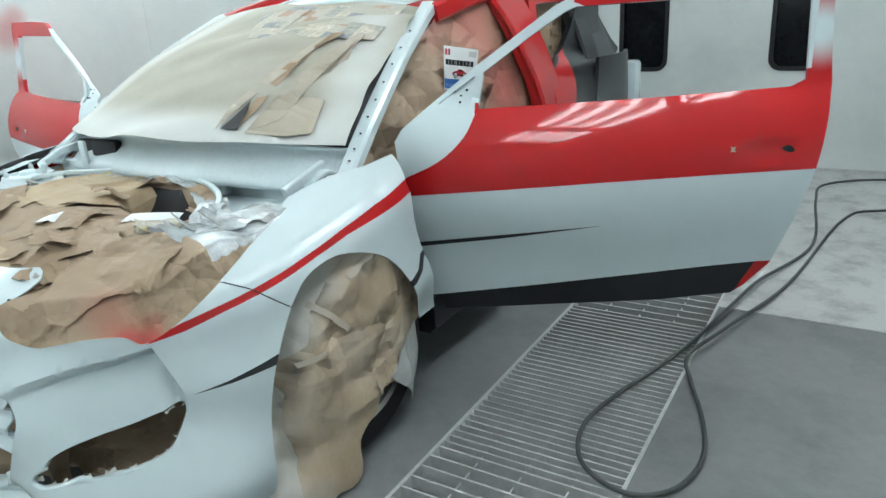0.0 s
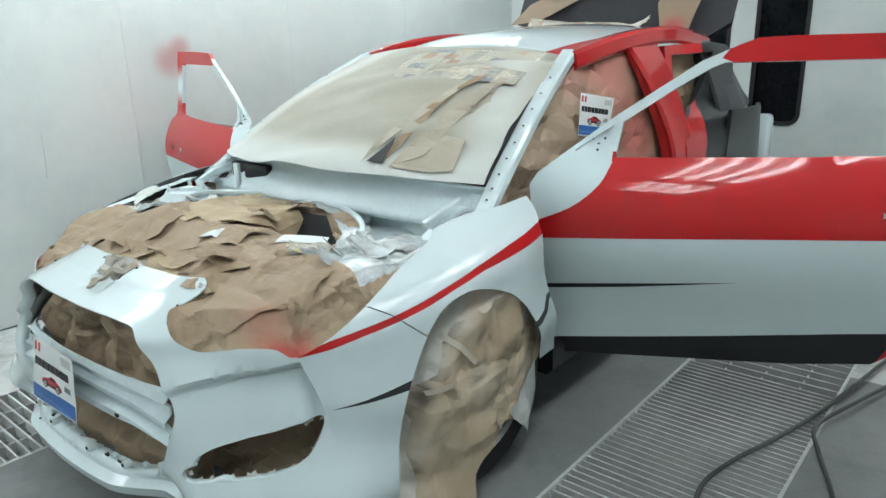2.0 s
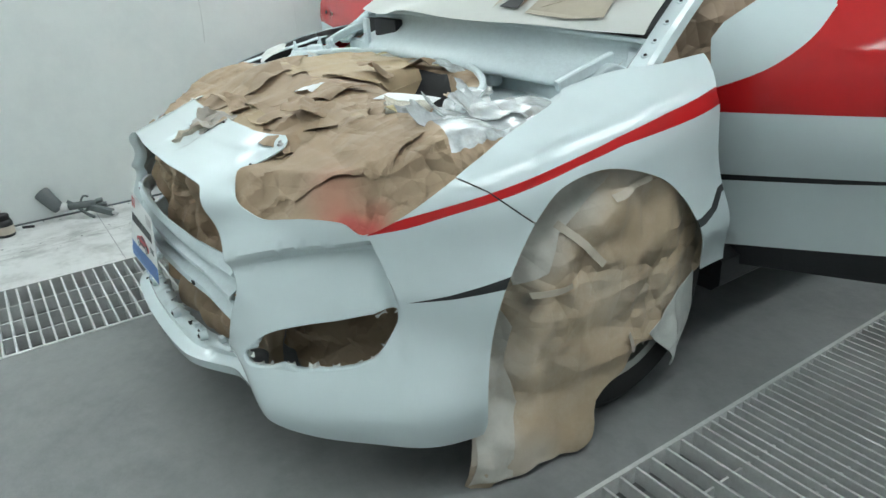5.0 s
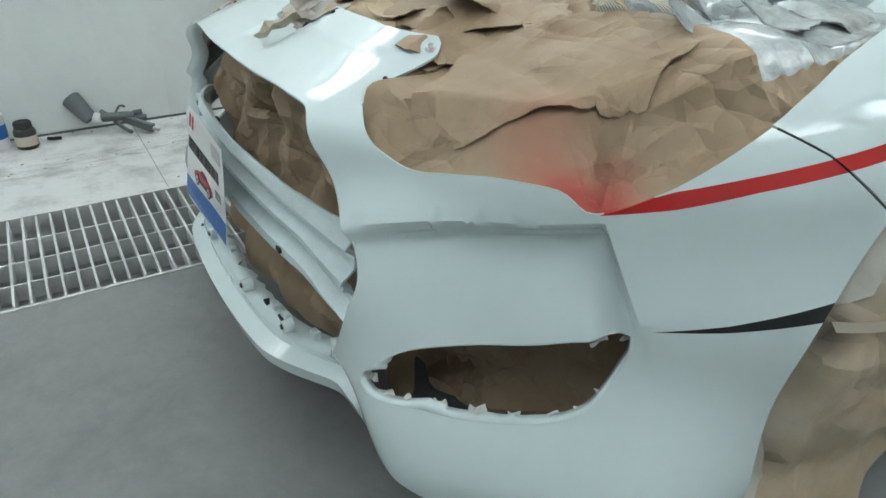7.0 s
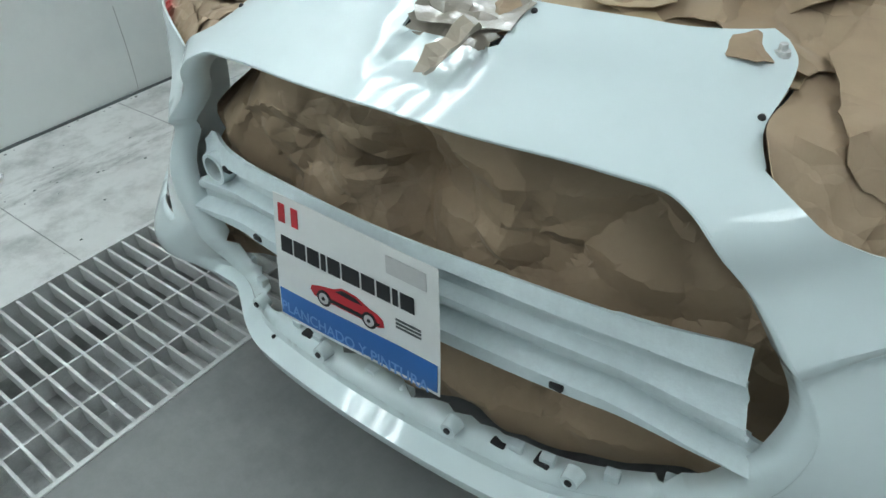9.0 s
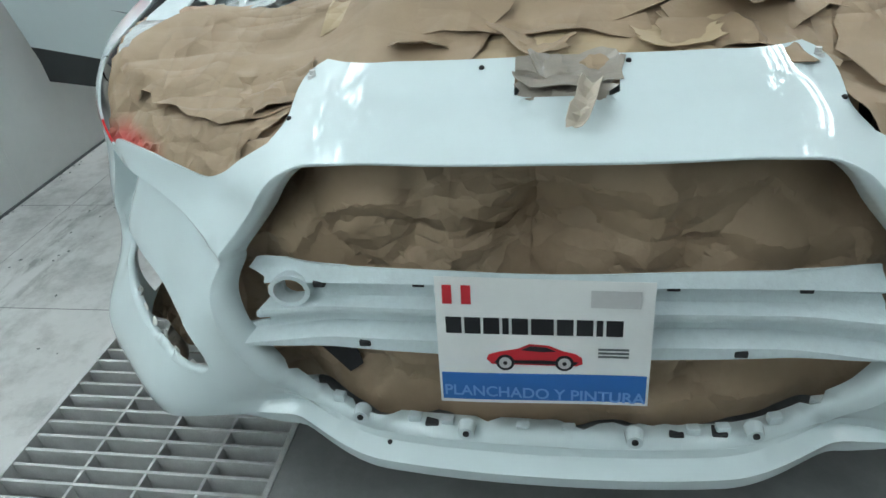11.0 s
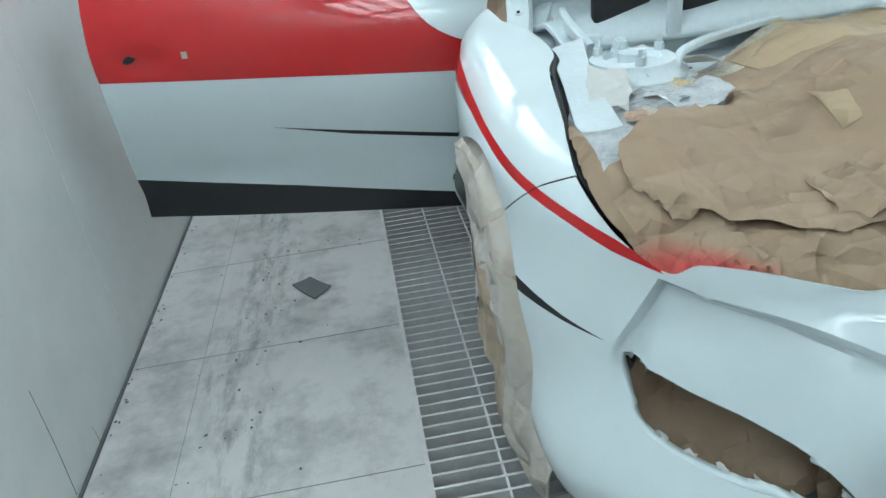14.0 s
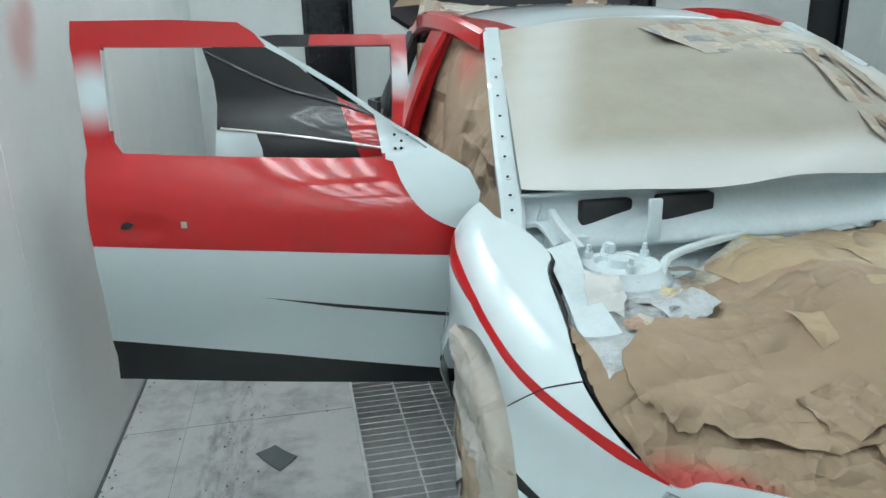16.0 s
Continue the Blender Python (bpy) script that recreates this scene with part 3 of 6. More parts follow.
def skin(s, v, more=0.0):
    """The painted skin: s runs round the nose from the middle, v up the side and back over the shoulder; more: set in by so much."""
    a = abs(s)
    x, y, tx, ty = (np.interp(a, SEG, q) for q in (CUR[:, 0], CUR[:, 1], TAN[:, 0], TAN[:, 1]))
    nx, ny = -ty, tx
    k = step01((a - .55) / .55)
    zs = .664 * (1 - k) + (.68 + .12 * min(1, max(0, (y - .6) / .8))) * k
    h = v - zs
    off = -.03 * math.exp(-((v - .5) / .1) ** 2) * min(1, max(0, (a - .5) / .3)) + more
    off -= .12 * step01((a - .42) / .22) * step01((1.22 - a) / .3) * step01((.50 - v) / .24)
    hump = lambda c, w: step01(1 - abs(a - c) / w)
    off += .058 * hump(.55, .26) * step01((v - .55) / .12) - .034 * hump(.52, .2) * math.exp(-((v - .49) / .08) ** 2) + .05 * hump(.47, .22) * step01((.37 - v) / .13)
    if v < .3:
        off += (.3 - v) ** 2 * 2
    z = v
    if h > 0:
        def over(r, q):
            th = min(h / r, q)
            return r * (1 - math.cos(th)) + max(0, h - q * r) * math.sin(q), r * math.sin(th) + max(0, h - q * r) * math.cos(q)
        i1, r1 = over(.05, 1.17)
        i2, r2 = over(.12, 1.2)
        off += i1 * (1 - k) + i2 * k
        z = zs + r1 * (1 - k) + r2 * k
    return (math.copysign(1, s) * (x + nx * off), y + ny * off, z)


def crease(s):
    return np.interp(s, [.40, .55, .70, .86, .93], [.56, .595, .628, .655, .50])


def bumper_skin(s, v, more=0.0):
    a = abs(s)
    d = crease(a) - v
    w = step01((a - .42) / .16) * step01((.93 - a) / .05)
    dip = .04 * step01(d / .03) * (1 - step01((d - .02) / .17)) * w
    lip = (-.030 * step01((.274 - v) / .012) + .008 * step01((v - .272) / .006) * step01((.30 - v) / .02)) * step01((.56 - a) / .1)
    rib = .007 * step01((.90 - v) / .03) * step01((v - .77) / .06) * step01((.42 - a) / .09)
    pan = .018 * step01((.885 - v) / .01) * step01((v - .808) / .012) * step01((s + .05) / .014) * step01((.09 - s) / .014)
    return skin(s, v, dip + lip + rib + pan + more)


SHELF = [(s, crease(s) + .001) for s in np.linspace(.42, .925, 40)] + [(s, crease(s) - .031) for s in np.linspace(.925, .42, 40)]
SHELF2 = [(s, crease(s) - .012) for s in np.linspace(.43, .92, 40)] + [(s, crease(s) - .021) for s in np.linspace(.92, .43, 40)]


def curve2(pts, n=5):
    return [tuple(p) for p in smooth_line(pts, n)]


BODY_MATS = [WHITE, RED, BLACK]
STRIPE = [(.852, .664), (.94, .681), (1.03, .705), (1.157, .732), (1.326, .767), (1.462, .788), (1.79, .806), (1.95, .82), (1.95, .868), (1.83, .853), (1.62, .832), (1.45, .808), (1.275, .776), (1.16, .752), (1.02, .722), (.935, .702), (.88, .682)]
DASH = [(.932, .524), (1.02, .537), (1.2, .575), (1.2, .545), (1.02, .528)]
rear = curve2([(.448, .765), (.445, .815), (.485, .868), (.498, .895), (.484, .922)]) + [(.455, .942), (.27, .962), (.105, .967), (.10, .89), (.075, .873)]
half = ([(0, .234), (.2, .234), (.40, .230), (.46, .228), (.50, .236)] + curve2([(.53, .248), (.61, .25), (.75, .218), (.9, .212), (1.0, .19), (1.08, .165)])
        + curve2([(1.088, .2), (1.09, .32), (1.117, .49), (1.155, .58), (1.207, .665)]) + [(1.17, .695), (1.11, .745), (1.045, .782)]
        + curve2([(.985, .74), (.92, .698), (.846, .665), (.80, .69), (.72, .69), (.65, .677), (.583, .667), (.53, .682), (.495, .705), (.447, .762)]) + rear)
notch = [(-.025, .873), (-.052, .89), (-.055, .967)]
outline = half + notch + [(-a, b) for a, b in reversed(half[:-3]) if a > 1e-6]
grille = curve2([(0, .767), (.14, .765), (.26, .763), (.34, .75), (.376, .728), (.42, .673), (.465, .622), (.50, .575), (.53, .515), (.52, .465), (.498, .408), (.463, .345), (.41, .293), (.35, .283), (.28, .285), (.2, .289), (.1, .293), (0, .295)], 5)
fog = curve2([(.912, .507), (.84, .492), (.775, .475), (.70, .458), (.62, .436), (.575, .403), (.548, .368), (.57, .353), (.64, .366), (.70, .366), (.79, .375), (.855, .394), (.887, .43), (.91, .474), (.912, .507)], 4)[:-1]
neg = lambda p: [(-a, b) for a, b in p]
bumper = skin_panel("front_bumper", bumper_skin, outline, BODY_MATS, CAR, "glossy white bumper with red stripe ends and empty grille", holes=[grille + neg(grille[::-1])[1:-1], fog, neg(fog)],
                    zones=[(SHELF, 0), (neg(SHELF), 0), (SHELF2, 0), (neg(SHELF2), 0), (STRIPE, 1), (neg(STRIPE), 1), (DASH, 2), (neg(DASH), 2)], step=0.0145, thick=0.004, inward=(0, 1.2, .4))
arch = curve2([(1.2095, .6675), (1.267, .725), (1.365, .748), (1.463, .732), (1.59, .68), (1.675, .612), (1.722, .54), (1.775, .445), (1.82, .366)], 6)
fender = arch + [(1.964, .346), (1.93, .44), (1.885, .57), (1.855, .70), (1.835, .84), (1.87, .90), (1.91, .958)] + curve2([(1.77, .975), (1.62, 1.006), (1.455, 1.0), (1.39, .962), (1.18, .878), (1.047, .785)], 5) + [(1.112, .7475), (1.1725, .6975)]
TAILDASH = [(1.68, .545), (1.74, .545), (1.80, .555), (1.85, .592), (1.92, .602), (1.92, .583), (1.87, .575), (1.83, .54), (1.76, .522), (1.68, .522)]
SEAM = [(1.203, .669), (1.17, .696), (1.11, .745), (1.052, .779)]
for sg, nm in ((1, "left"), (-1, "right")):
    sweep("panel_gap", [skin(sg * a, b, .0035) for a, b in SEAM], ring(.0022, 6), RUBBER, CAR, "dark gap between bumper and fender", n=4)
    f = [(sg * a, b) for a, b in fender]
    skin_panel("front_fender", lambda s, v: skin(s, v, .001), f, BODY_MATS, CAR, "white fender with a red speed stripe", zones=[([(sg * a, b) for a, b in STRIPE], 1), ([(sg * a, b) for a, b in TAILDASH], 2)], step=0.02, thick=0.003, inward=(0, 1.2, .5))

# ---------------------------------------------------------------- doors
DW = [(.25, -.14), (.38, -.115), (.513, -.085), (.70, -.02), (.83, 0), (.92, -.01), (1.0, -.045), (1.06, -.09), (1.10, -.115), (1.45, -.165)]
DWS = np.array(smooth_line(DW, 8))


def door_frame(side, hinge, angle):
    a = radians(angle)
    d, n = Vector((side * math.cos(a), math.sin(a), 0)), Vector((side * math.sin(a), -math.cos(a), 0))
    p = Vector((*hinge, 0))
    return lambda u, z, more=0.0: p + d * u + n * (float(np.interp(z, DWS[:, 0], DWS[:, 1])) + .012 * math.sin(min(1, max(0, u)) * 3.1) - more) + Vector((0, 0, z))


DR = door_frame(-1, (-.85, 1.39), 8.5)
DL = door_frame(1, (.83, 1.44), 18)
R_OUT = [(.0, .305), (.08, .309), (.57, .343), (.91, .366), (1.056, .377), (1.045, .463), (1.046, .514), (1.023, .687), (1.018, .831), (1.028, .977), (1.041, 1.068), (1.045, 1.12), (1.051, 1.256), (1.059, 1.361), (1.053, 1.422), (.786, 1.42), (.604, 1.41), (.531, 1.361), (.335, 1.238), (.151, 1.101), (.042, 1.039), (-.019, 1.002), (-.047, .942), (-.02, .834), (-.01, .756)]
R_WIN = [(.978, 1.352), (.534, 1.344), (.486, 1.317), (.336, 1.222), (.242, 1.154), (.222, 1.038), (.577, 1.051), (.942, 1.068), (.972, 1.10)]
R_SAIL = [(.212, 1.138), (.095, 1.062), (.125, 1.046), (.197, 1.042)]
L_OUT = [(0, .27), (.033, .273), (.49, .321), (.85, .352), (1.08, .387), (1.12, .42), (1.19, .51), (1.235, .68), (1.274, .848), (1.30, .98), (1.32, 1.09), (1.315, 1.16), (1.31, 1.36), (1.30, 1.425), (.77, 1.424), (.654, 1.42), (.60, 1.40), (.493, 1.353), (.235, 1.18), (.054, 1.043), (-.02, .985), (-.043, .945), (-.02, .82), (-.01, .757)]
L_WIN = [(1.25, 1.354), (.56, 1.346), (.521, 1.33), (.413, 1.263), (.256, 1.156), (.238, 1.042), (.60, 1.054), (1.007, 1.067), (1.206, 1.078), (1.25, 1.10)]
L_SAIL = [(.226, 1.145), (.10, 1.062), (.12, 1.046), (.212, 1.046)]
R_RED = curve2([(.194, 1.029), (.165, .963), (.12, .902), (.059, .86), (-.03, .825)], 4) + [(-.1, .756), (.004, .762), (.51, .799), (1.1, .836), (1.2, 1.5), (.62, 1.45), (.53, 1.345), (.56, 1.34), (.98, 1.345), (.975, 1.13), (.577, 1.075), (.214, 1.05), (.214, 1.035)]
L_RED = curve2([(.233, 1.028), (.196, .954), (.107, .877), (-.03, .815)], 4) + [(-.1, .75), (-.007, .757), (.645, .807), (1.4, .855), (1.5, 1.5), (.62, 1.45), (.55, 1.36), (.6, 1.34), (1.27, 1.345), (1.26, 1.13), (.60, 1.075), (.23, 1.06), (.23, 1.03)]
R_BLK = [(-.1, .335), (.08, .363), (.556, .445), (1.1, .525), (1.1, .2), (-.1, .2)]
L_BLK = [(-.1, .32), (.034, .338), (.669, .44), (1.146, .515), (1.085, .38), (1.1, .2), (-.1, .2)]
R_LINE = [(.588, .656), (.368, .62), (-.1, .545), (-.1, .53), (.369, .608)]
L_LINE = [(.66, .652), (.3, .607), (-.1, .555), (-.1, .535), (.3, .592)]
L_TAIL = [(1.146, .515), (1.3, .53), (1.2, .3), (1.085, .38)]


def front_door(D, out, win, zones, side, label, handle, tri, sail):
    hu, hz = handle
    oval = lambda r: [(hu + .115 + .095 * r * math.cos(t), hz - .008 + .042 * r * math.sin(t)) for t in np.linspace(0, 2 * math.pi, 22, endpoint=False)]
    dish = lambda u, z: D(u, z, .016 * step01(1.15 - math.hypot((u - hu - .115) / .095, (z - hz + .008) / .042)))
    d = skin_panel("front_door", dish, out, BODY_MATS, CAR, label, holes=[win, sail], zones=zones + [(oval(1.15), 1), (oval(.8), 1), (oval(.45), 1)], step=0.03, thick=0.02, inward=(side * 1.4, 3, .8))
    cu, cz = np.mean([a for a, _ in sail]), np.mean([b for _, b in sail])
    skin_panel("sail_panel", lambda u, z: D(u, z, .012), [(cu + (a - cu) * 1.25, cz + (b - cz) * 1.25) for a, b in sail], PRIMED, d, "recessed triangular panel with screw holes", step=.03, thick=.003, inward=(side * 1.4, 3, .8))
    # inner shell gives the door its depth
    inner = [(min(max(u, .02), max(a for a, _ in out) - .03), min(max(z, .33), 1.03)) for u, z in out if z < 1.1]
    skin_panel("inner_shell", lambda u, z: D(u, z, .09), inner, GREY_TRIM, d, "dark inner door shell", step=0.08, thick=0.06, inward=(side * 1.4, 3, .8))
    q = D(hu, hz)
    nrm = (D(hu, hz, -1) - q).normalized()
    along = (D(hu + .1, hz) - D(hu, hz)).normalized()
    m = Matrix.Translation(q) @ Matrix((along, Vector((0, 0, 1)).cross(along) * -1, (0, 0, 1))).transposed().to_4x4()
    boxed("lock_hole", (-.005, -.002, -.006), (.005, .004, .006), PALE_PAPER, d, "unpainted lock hole with masking tape", bevel=.003, m=m)
    skin_panel("handle_slot", lambda u, z: D(u, z, .008), [(hu + .16 + a, hz + b) for a, b in ((-.022, .002), (-.006, .010), (.010, .006), (.026, .008), (.020, -.008), (.004, -.012), (-.012, -.008))], BAY, d, "empty dark door handle slot", step=.008, thick=.003, inward=(side * 1.4, 3, .8))
    for k in range(5):
        u, z = [a + (b - a) * (.25 + .12 * k) for a, b in zip(tri[0], tri[1])]
        p = D(u + .01 * (k % 2), z + .018 * ((k * 2) % 3), .011)
        bm = bmesh.new()
        bmesh.ops.create_cone(bm, cap_ends=True, segments=10, radius1=.0042, radius2=.0042, depth=.005, matrix=Matrix.Translation(p) @ nrm.to_track_quat("Z", "Y").to_matrix().to_4x4())
        part("screw_hole", bm, BAY, d)
    return d


front_door(DR, R_OUT, R_WIN, [(R_RED, 1), (R_BLK, 2), (R_LINE, 2)], -1, "open door painted red over white with black sill", (.766, .884), ((.205, 1.06), (.13, 1.06)), R_SAIL)
front_door(DL, L_OUT, L_WIN, [(L_RED, 1), (L_BLK, 2), (L_LINE, 2), (L_TAIL, 1)], 1, "open door painted red over white with black sill", (1.038, .907), ((.22, 1.065), (.13, 1.06)), L_SAIL)

# ---------------------------------------------------------------- cabin
def windscreen(u, v):
    """u across from right to left, v up."""
    c = 2 * u - 1
    v *= .945
    return (c * (.735 - .16 * v), 1.09 + .17 * c * c + (.95 - .12 * c * c) * v, 1.0 - .045 * c * c + (.40 + .01 * c * c) * v + .045 * math.sin(v * 3.0))


grid_sheet("windscreen_glass", lambda u, v: windscreen(u, v), 24, 16, BAY, CAR, thick=0.005)


def roof(u, v):
    c = 2 * u - 1
    a = windscreen(u, 1.0)
    x = c * (.57 + .06 * math.sin(math.pi * min(1, v * .9)))
    return (x, a[1] + 1.45 * v, a[2] + .012 + .085 * math.sin(math.pi * (.02 + .62 * v)) - .03 * c ** 4 + .025 * (1 - c * c) * step01(v / .2))


roof_ob = grid_sheet("roof", roof, 30, 20, [WHITE, RED], CAR, "white roof with red side edges", thick=0.012)
for p in roof_ob.data.polygons:
    if abs((p.index % 30 + .5) / 30 * 2 - 1) > .80:
        p.material_index = 1
for sg in (1, -1):
    pil = sweep("front_pillar", [(sg * .785, 1.15, .865), (sg * .76, 1.235, .915), (sg * .727, 1.42, 1.05), (sg * .665, 1.7, 1.215), (sg * .588, 2.03, 1.37)], bar(.062, .05), WHITE, CAR, "white windscreen pillar with trim clip holes", n=6)
    line = smooth_line([(sg * .785, 1.15, .865), (sg * .76, 1.235, .915), (sg * .727, 1.42, 1.05), (sg * .665, 1.7, 1.215), (sg * .588, 2.03, 1.37)], 10)
    for k in range(9):
        p, q = Vector(line[9 + 3 * k]), Vector(line[10 + 3 * k])
        face = Vector((sg * .25, -.45, .85)).normalized()
        m = Matrix.Translation(p + face * .0245) @ face.to_track_quat("Z", "Y").to_matrix().to_4x4()
        bm = bmesh.new()
        bmesh.ops.create_cone(bm, cap_ends=True, segments=12, radius1=.012, radius2=.009, depth=.006, matrix=m)
        part("clip_seat", bm, PRIMED, pil)
        bm = bmesh.new()
        bmesh.ops.create_cone(bm, cap_ends=True, segments=10, radius1=.0045, radius2=.0045, depth=.004, matrix=m @ Matrix.Translation((0, 0, .0025)))
        part("clip_hole", bm, BAY, pil)
    sweep("roof_rail", [(sg * .60, 2.02, 1.345), (sg * .635, 2.4, 1.415), (sg * .65, 2.9, 1.445), (sg * .60, 3.5, 1.40)], bar(.07, .08), RED, CAR, "red roof side rail", n=6)
    sweep("centre_pillar", [(sg * .80, 2.72, .35), (sg * .80, 2.74, .86), (sg * .72, 2.66, 1.2), (sg * .63, 2.58, 1.42)], bar(.05, .28), RED, CAR, "red centre pillar", up=(0, 1, 0), n=6)
    sweep("centre_pillar_edge", [(sg * .83, 2.62, .35), (sg * .83, 2.62, .86), (sg * .745, 2.52, 1.2), (sg * .645, 2.44, 1.41)], bar(.03, .03), RED, CAR, n=6)
    sweep("sill", [(sg * .79, 1.5, .27), (sg * .79, 2.5, .28), (sg * .79, 3.3, .30)], bar(.14, .13), BLACK, CAR, "black door sill", n=3)
    sweep("rear_pillar", [(sg * .80, 3.45, .8), (sg * .74, 3.42, 1.1), (sg * .62, 3.4, 1.4)], bar(.06, .2), BLACK, CAR, "black rear pillar", up=(0, 1, 0), n=4)
    qp = [(3.3, .28), (4.15, .34), (4.28, .6), (4.25, 1.02), (3.35, 1.05), (3.25, .7)]
    skin_panel("rear_quarter", lambda y, z: (sg * (.86 - .1 * (z - .7) ** 2 - .12 * step01((y - 3.8) / .5)), y, z), qp, BLACK, CAR, "black painted rear quarter", step=.08, thick=.02, inward=(0, 3.5, .7))
for sg in (1, -1):
    up = curve2([(3.45, 1.0), (4.25, 1.0), (4.24, 1.10), (4.16, 1.24), (4.02, 1.36), (3.5, 1.40)], 3)
    skin_panel("rear_shoulder", lambda y, z: (sg * (.80 - .45 * (z - 1.0) - .14 * step01((y - 3.7) / .55)), y, z), up, GREY_TRIM, CAR, "dark grey rear shoulder panel", step=.07, thick=.02, inward=(0, 3.7, 1.0))
    boxed("rear_bumper_corner", (min(sg * .60, sg * .82), 4.16, .62), (max(sg * .60, sg * .82), 4.30, .95), WHITE, CAR, "white rear bumper corner", bevel=.03)
boxed("floor_pan", (-.74, 1.3, .20), (.74, 4.1, .28), BAY, CAR, bevel=.01)
boxed("rear_panel", (-.74, 4.1, .3), (.74, 4.2, .75), BAY, CAR, bevel=.03)

# cowl and bulkhead under the windscreen
def cowl(u, v):
    a = Vector(windscreen(u, 0.0))
    c = 2 * u - 1
    return (a.x * 1.03, a.y + .03 - .09 * v + .02 * math.sin(v * 6), a.z - .012 - .125 * v)


grid_sheet("cowl_panel", cowl, 40, 12, PRIMED, CAR, "white oversprayed cowl panel", thick=.004)
sweep("windscreen_seal", [windscreen(i / 16, -.004) for i in range(17)], bar(.016, .012), PRIMED, CAR, "oversprayed lower windscreen edge", n=2)
boxed("bulkhead", (-.70, 1.13, .3), (.70, 1.17, .87), PRIMED, CAR, "white oversprayed bulkhead", bevel=.01)
for x0, x1 in ((-.60, -.46), (-.42, -.265)):
    c = (x0 + x1) / 2 / .69
    y = 1.09 + .17 * c * c
    boxed("air_inlet", (x0, y - .03, .955 - .045 * c * c - .042), (x1, y + .005, .955 - .045 * c * c + .022), BAY, CAR, "dark cowl air inlet", bevel=.008)
boxed("cowl_bracket", (-.458, 1.075, .86), (-.424, 1.09, .965), PRIMED, CAR, "white oversprayed cowl bracket", bevel=.004)
SEAL = [(-.545, .85, .80), (-.515, .90, .850), (-.47, .945, .860), (-.36, .99, .868), (-.1, 1.075, .872), (.1, 1.08, .870), (.3, 1.03, .866), (.46, .94, .856), (.56, .82, .838), (.61, .74, .80)]
sweep("bay_seal", SEAL, bar(.018, .016), PRIMED, CAR, "white oversprayed hood seal", n=8)
skin_panel("plenum_floor", lambda a, b: (a, b, .80 + .008 * noise.noise(Vector((a * 9, b * 9, 0))) - .02 * step01((abs(a) - .45) / .2)), [(-.72, .74), (-.5, .84), (-.3, .95), (.3, .97), (.52, .86), (.66, .80), (.70, 1.2), (-.70, 1.2)], PRIMED, CAR, "white oversprayed plenum floor", step=.03, thick=.004)
for x, y, z, r in ((-.60, 1.0, .86, .03), (.30, 1.10, .86, .026), (-.05, 1.125, .85, .02)):
    bm = bmesh.new()
    bmesh.ops.create_cone(bm, cap_ends=True, segments=18, radius1=r, radius2=r * .8, depth=.05, matrix=pose(x, y, z - .02, 8, 6, 0))
    bmesh.ops.create_cone(bm, cap_ends=True, segments=14, radius1=r * .6, radius2=r * .5, depth=.03, matrix=pose(x, y, z + .012, 8, 6, 0))
    bmesh.ops.bevel(bm, geom=bm.edges[:], offset=.004, segments=2, affect="EDGES")
    part("fluid_cap", bm, PRIMED, CAR, "white oversprayed cap in the engine bay")
for sg in (1, -1):
    sweep("hood_hinge", [(sg * .68, 1.10, .86), (sg * .70, 1.16, .90), (sg * .72, 1.22, .885), (sg * .69, 1.27, .93)], bar(.045, .014), PRIMED, CAR, "white oversprayed hood hinge", n=5)
    sweep("hood_hinge_arm", [(sg * .66, 1.02, .865), (sg * .675, 1.12, .90), (sg * .665, 1.20, .915)], bar(.02, .03), PRIMED, CAR, n=4)
    sweep("inner_fender_rail", [(sg * .70, .56, .70), (sg * .73, .72, .755), (sg * .72, .9, .79), (sg * .69, 1.1, .81)], bar(.06, .03), PRIMED, CAR, "white oversprayed inner fender rail", n=5)
    # wheel housing
    V, F = [], []
    for i in range(13):
        a = math.pi * (i / 12) * 1.1 - .15
        for x in (.60, .865):
            V.append((sg * x, 1.06 - .385 * math.cos(a), .345 + .385 * math.sin(a)))
    for i in range(12):
        F.append((2 * i, 2 * i + 1, 2 * i + 3, 2 * i + 2))
    raw("wheel_housing", V, F, RUBBER, CAR, "black wheel arch lining")
    boxed("housing_wall", (min(sg * .57, sg * .60), .66, .2), (max(sg * .57, sg * .60), 1.46, .72), RUBBER, CAR)
boxed("bay_floor", (-.57, .46, .2), (.57, 1.13, .3), BAY, CAR, bevel=.01)
boxed("radiator", (-.42, .405, .28), (.42, .455, .70), BAY, CAR, "dark radiator", bevel=.01)

# front: flange round the grille, bumper beam, tabs
def flange(name, poly, depth, mat, parent, jag=0.0, seed=1, lean=1.0):
    rnd = random.Random(seed)
    k = len(poly)
    cs, cv = np.mean([p[0] for p in poly]), np.mean([p[1] for p in poly])
    V, F = [], []
    for s, v in poly:
        j = jag * max(0, 2.2 * noise.noise(Vector((s * 16, v * 16, seed))) + .9 * noise.noise(Vector((s * 60, v * 60, seed))))
        j *= step01((.46 - v) / .05)
        V.append(bumper_skin(s, v, .0005))
        V.append(bumper_skin(s + (cs - s) * (.03 * lean + j), min(v + (cv - v) * (.05 * lean + j * 1.4), .74), depth * (1 - .6 * min(1, j / (jag + 1e-6)))))
    for i in range(k):
        q = (i + 1) % k
        F.append((2 * i, 2 * q, 2 * q + 1, 2 * i + 1))
    ob = raw(name, V, F, mat, parent)
    m = ob.modifiers.new("thickness", "SOLIDIFY")
    m.thickness, m.offset = .004, 0
    return ob


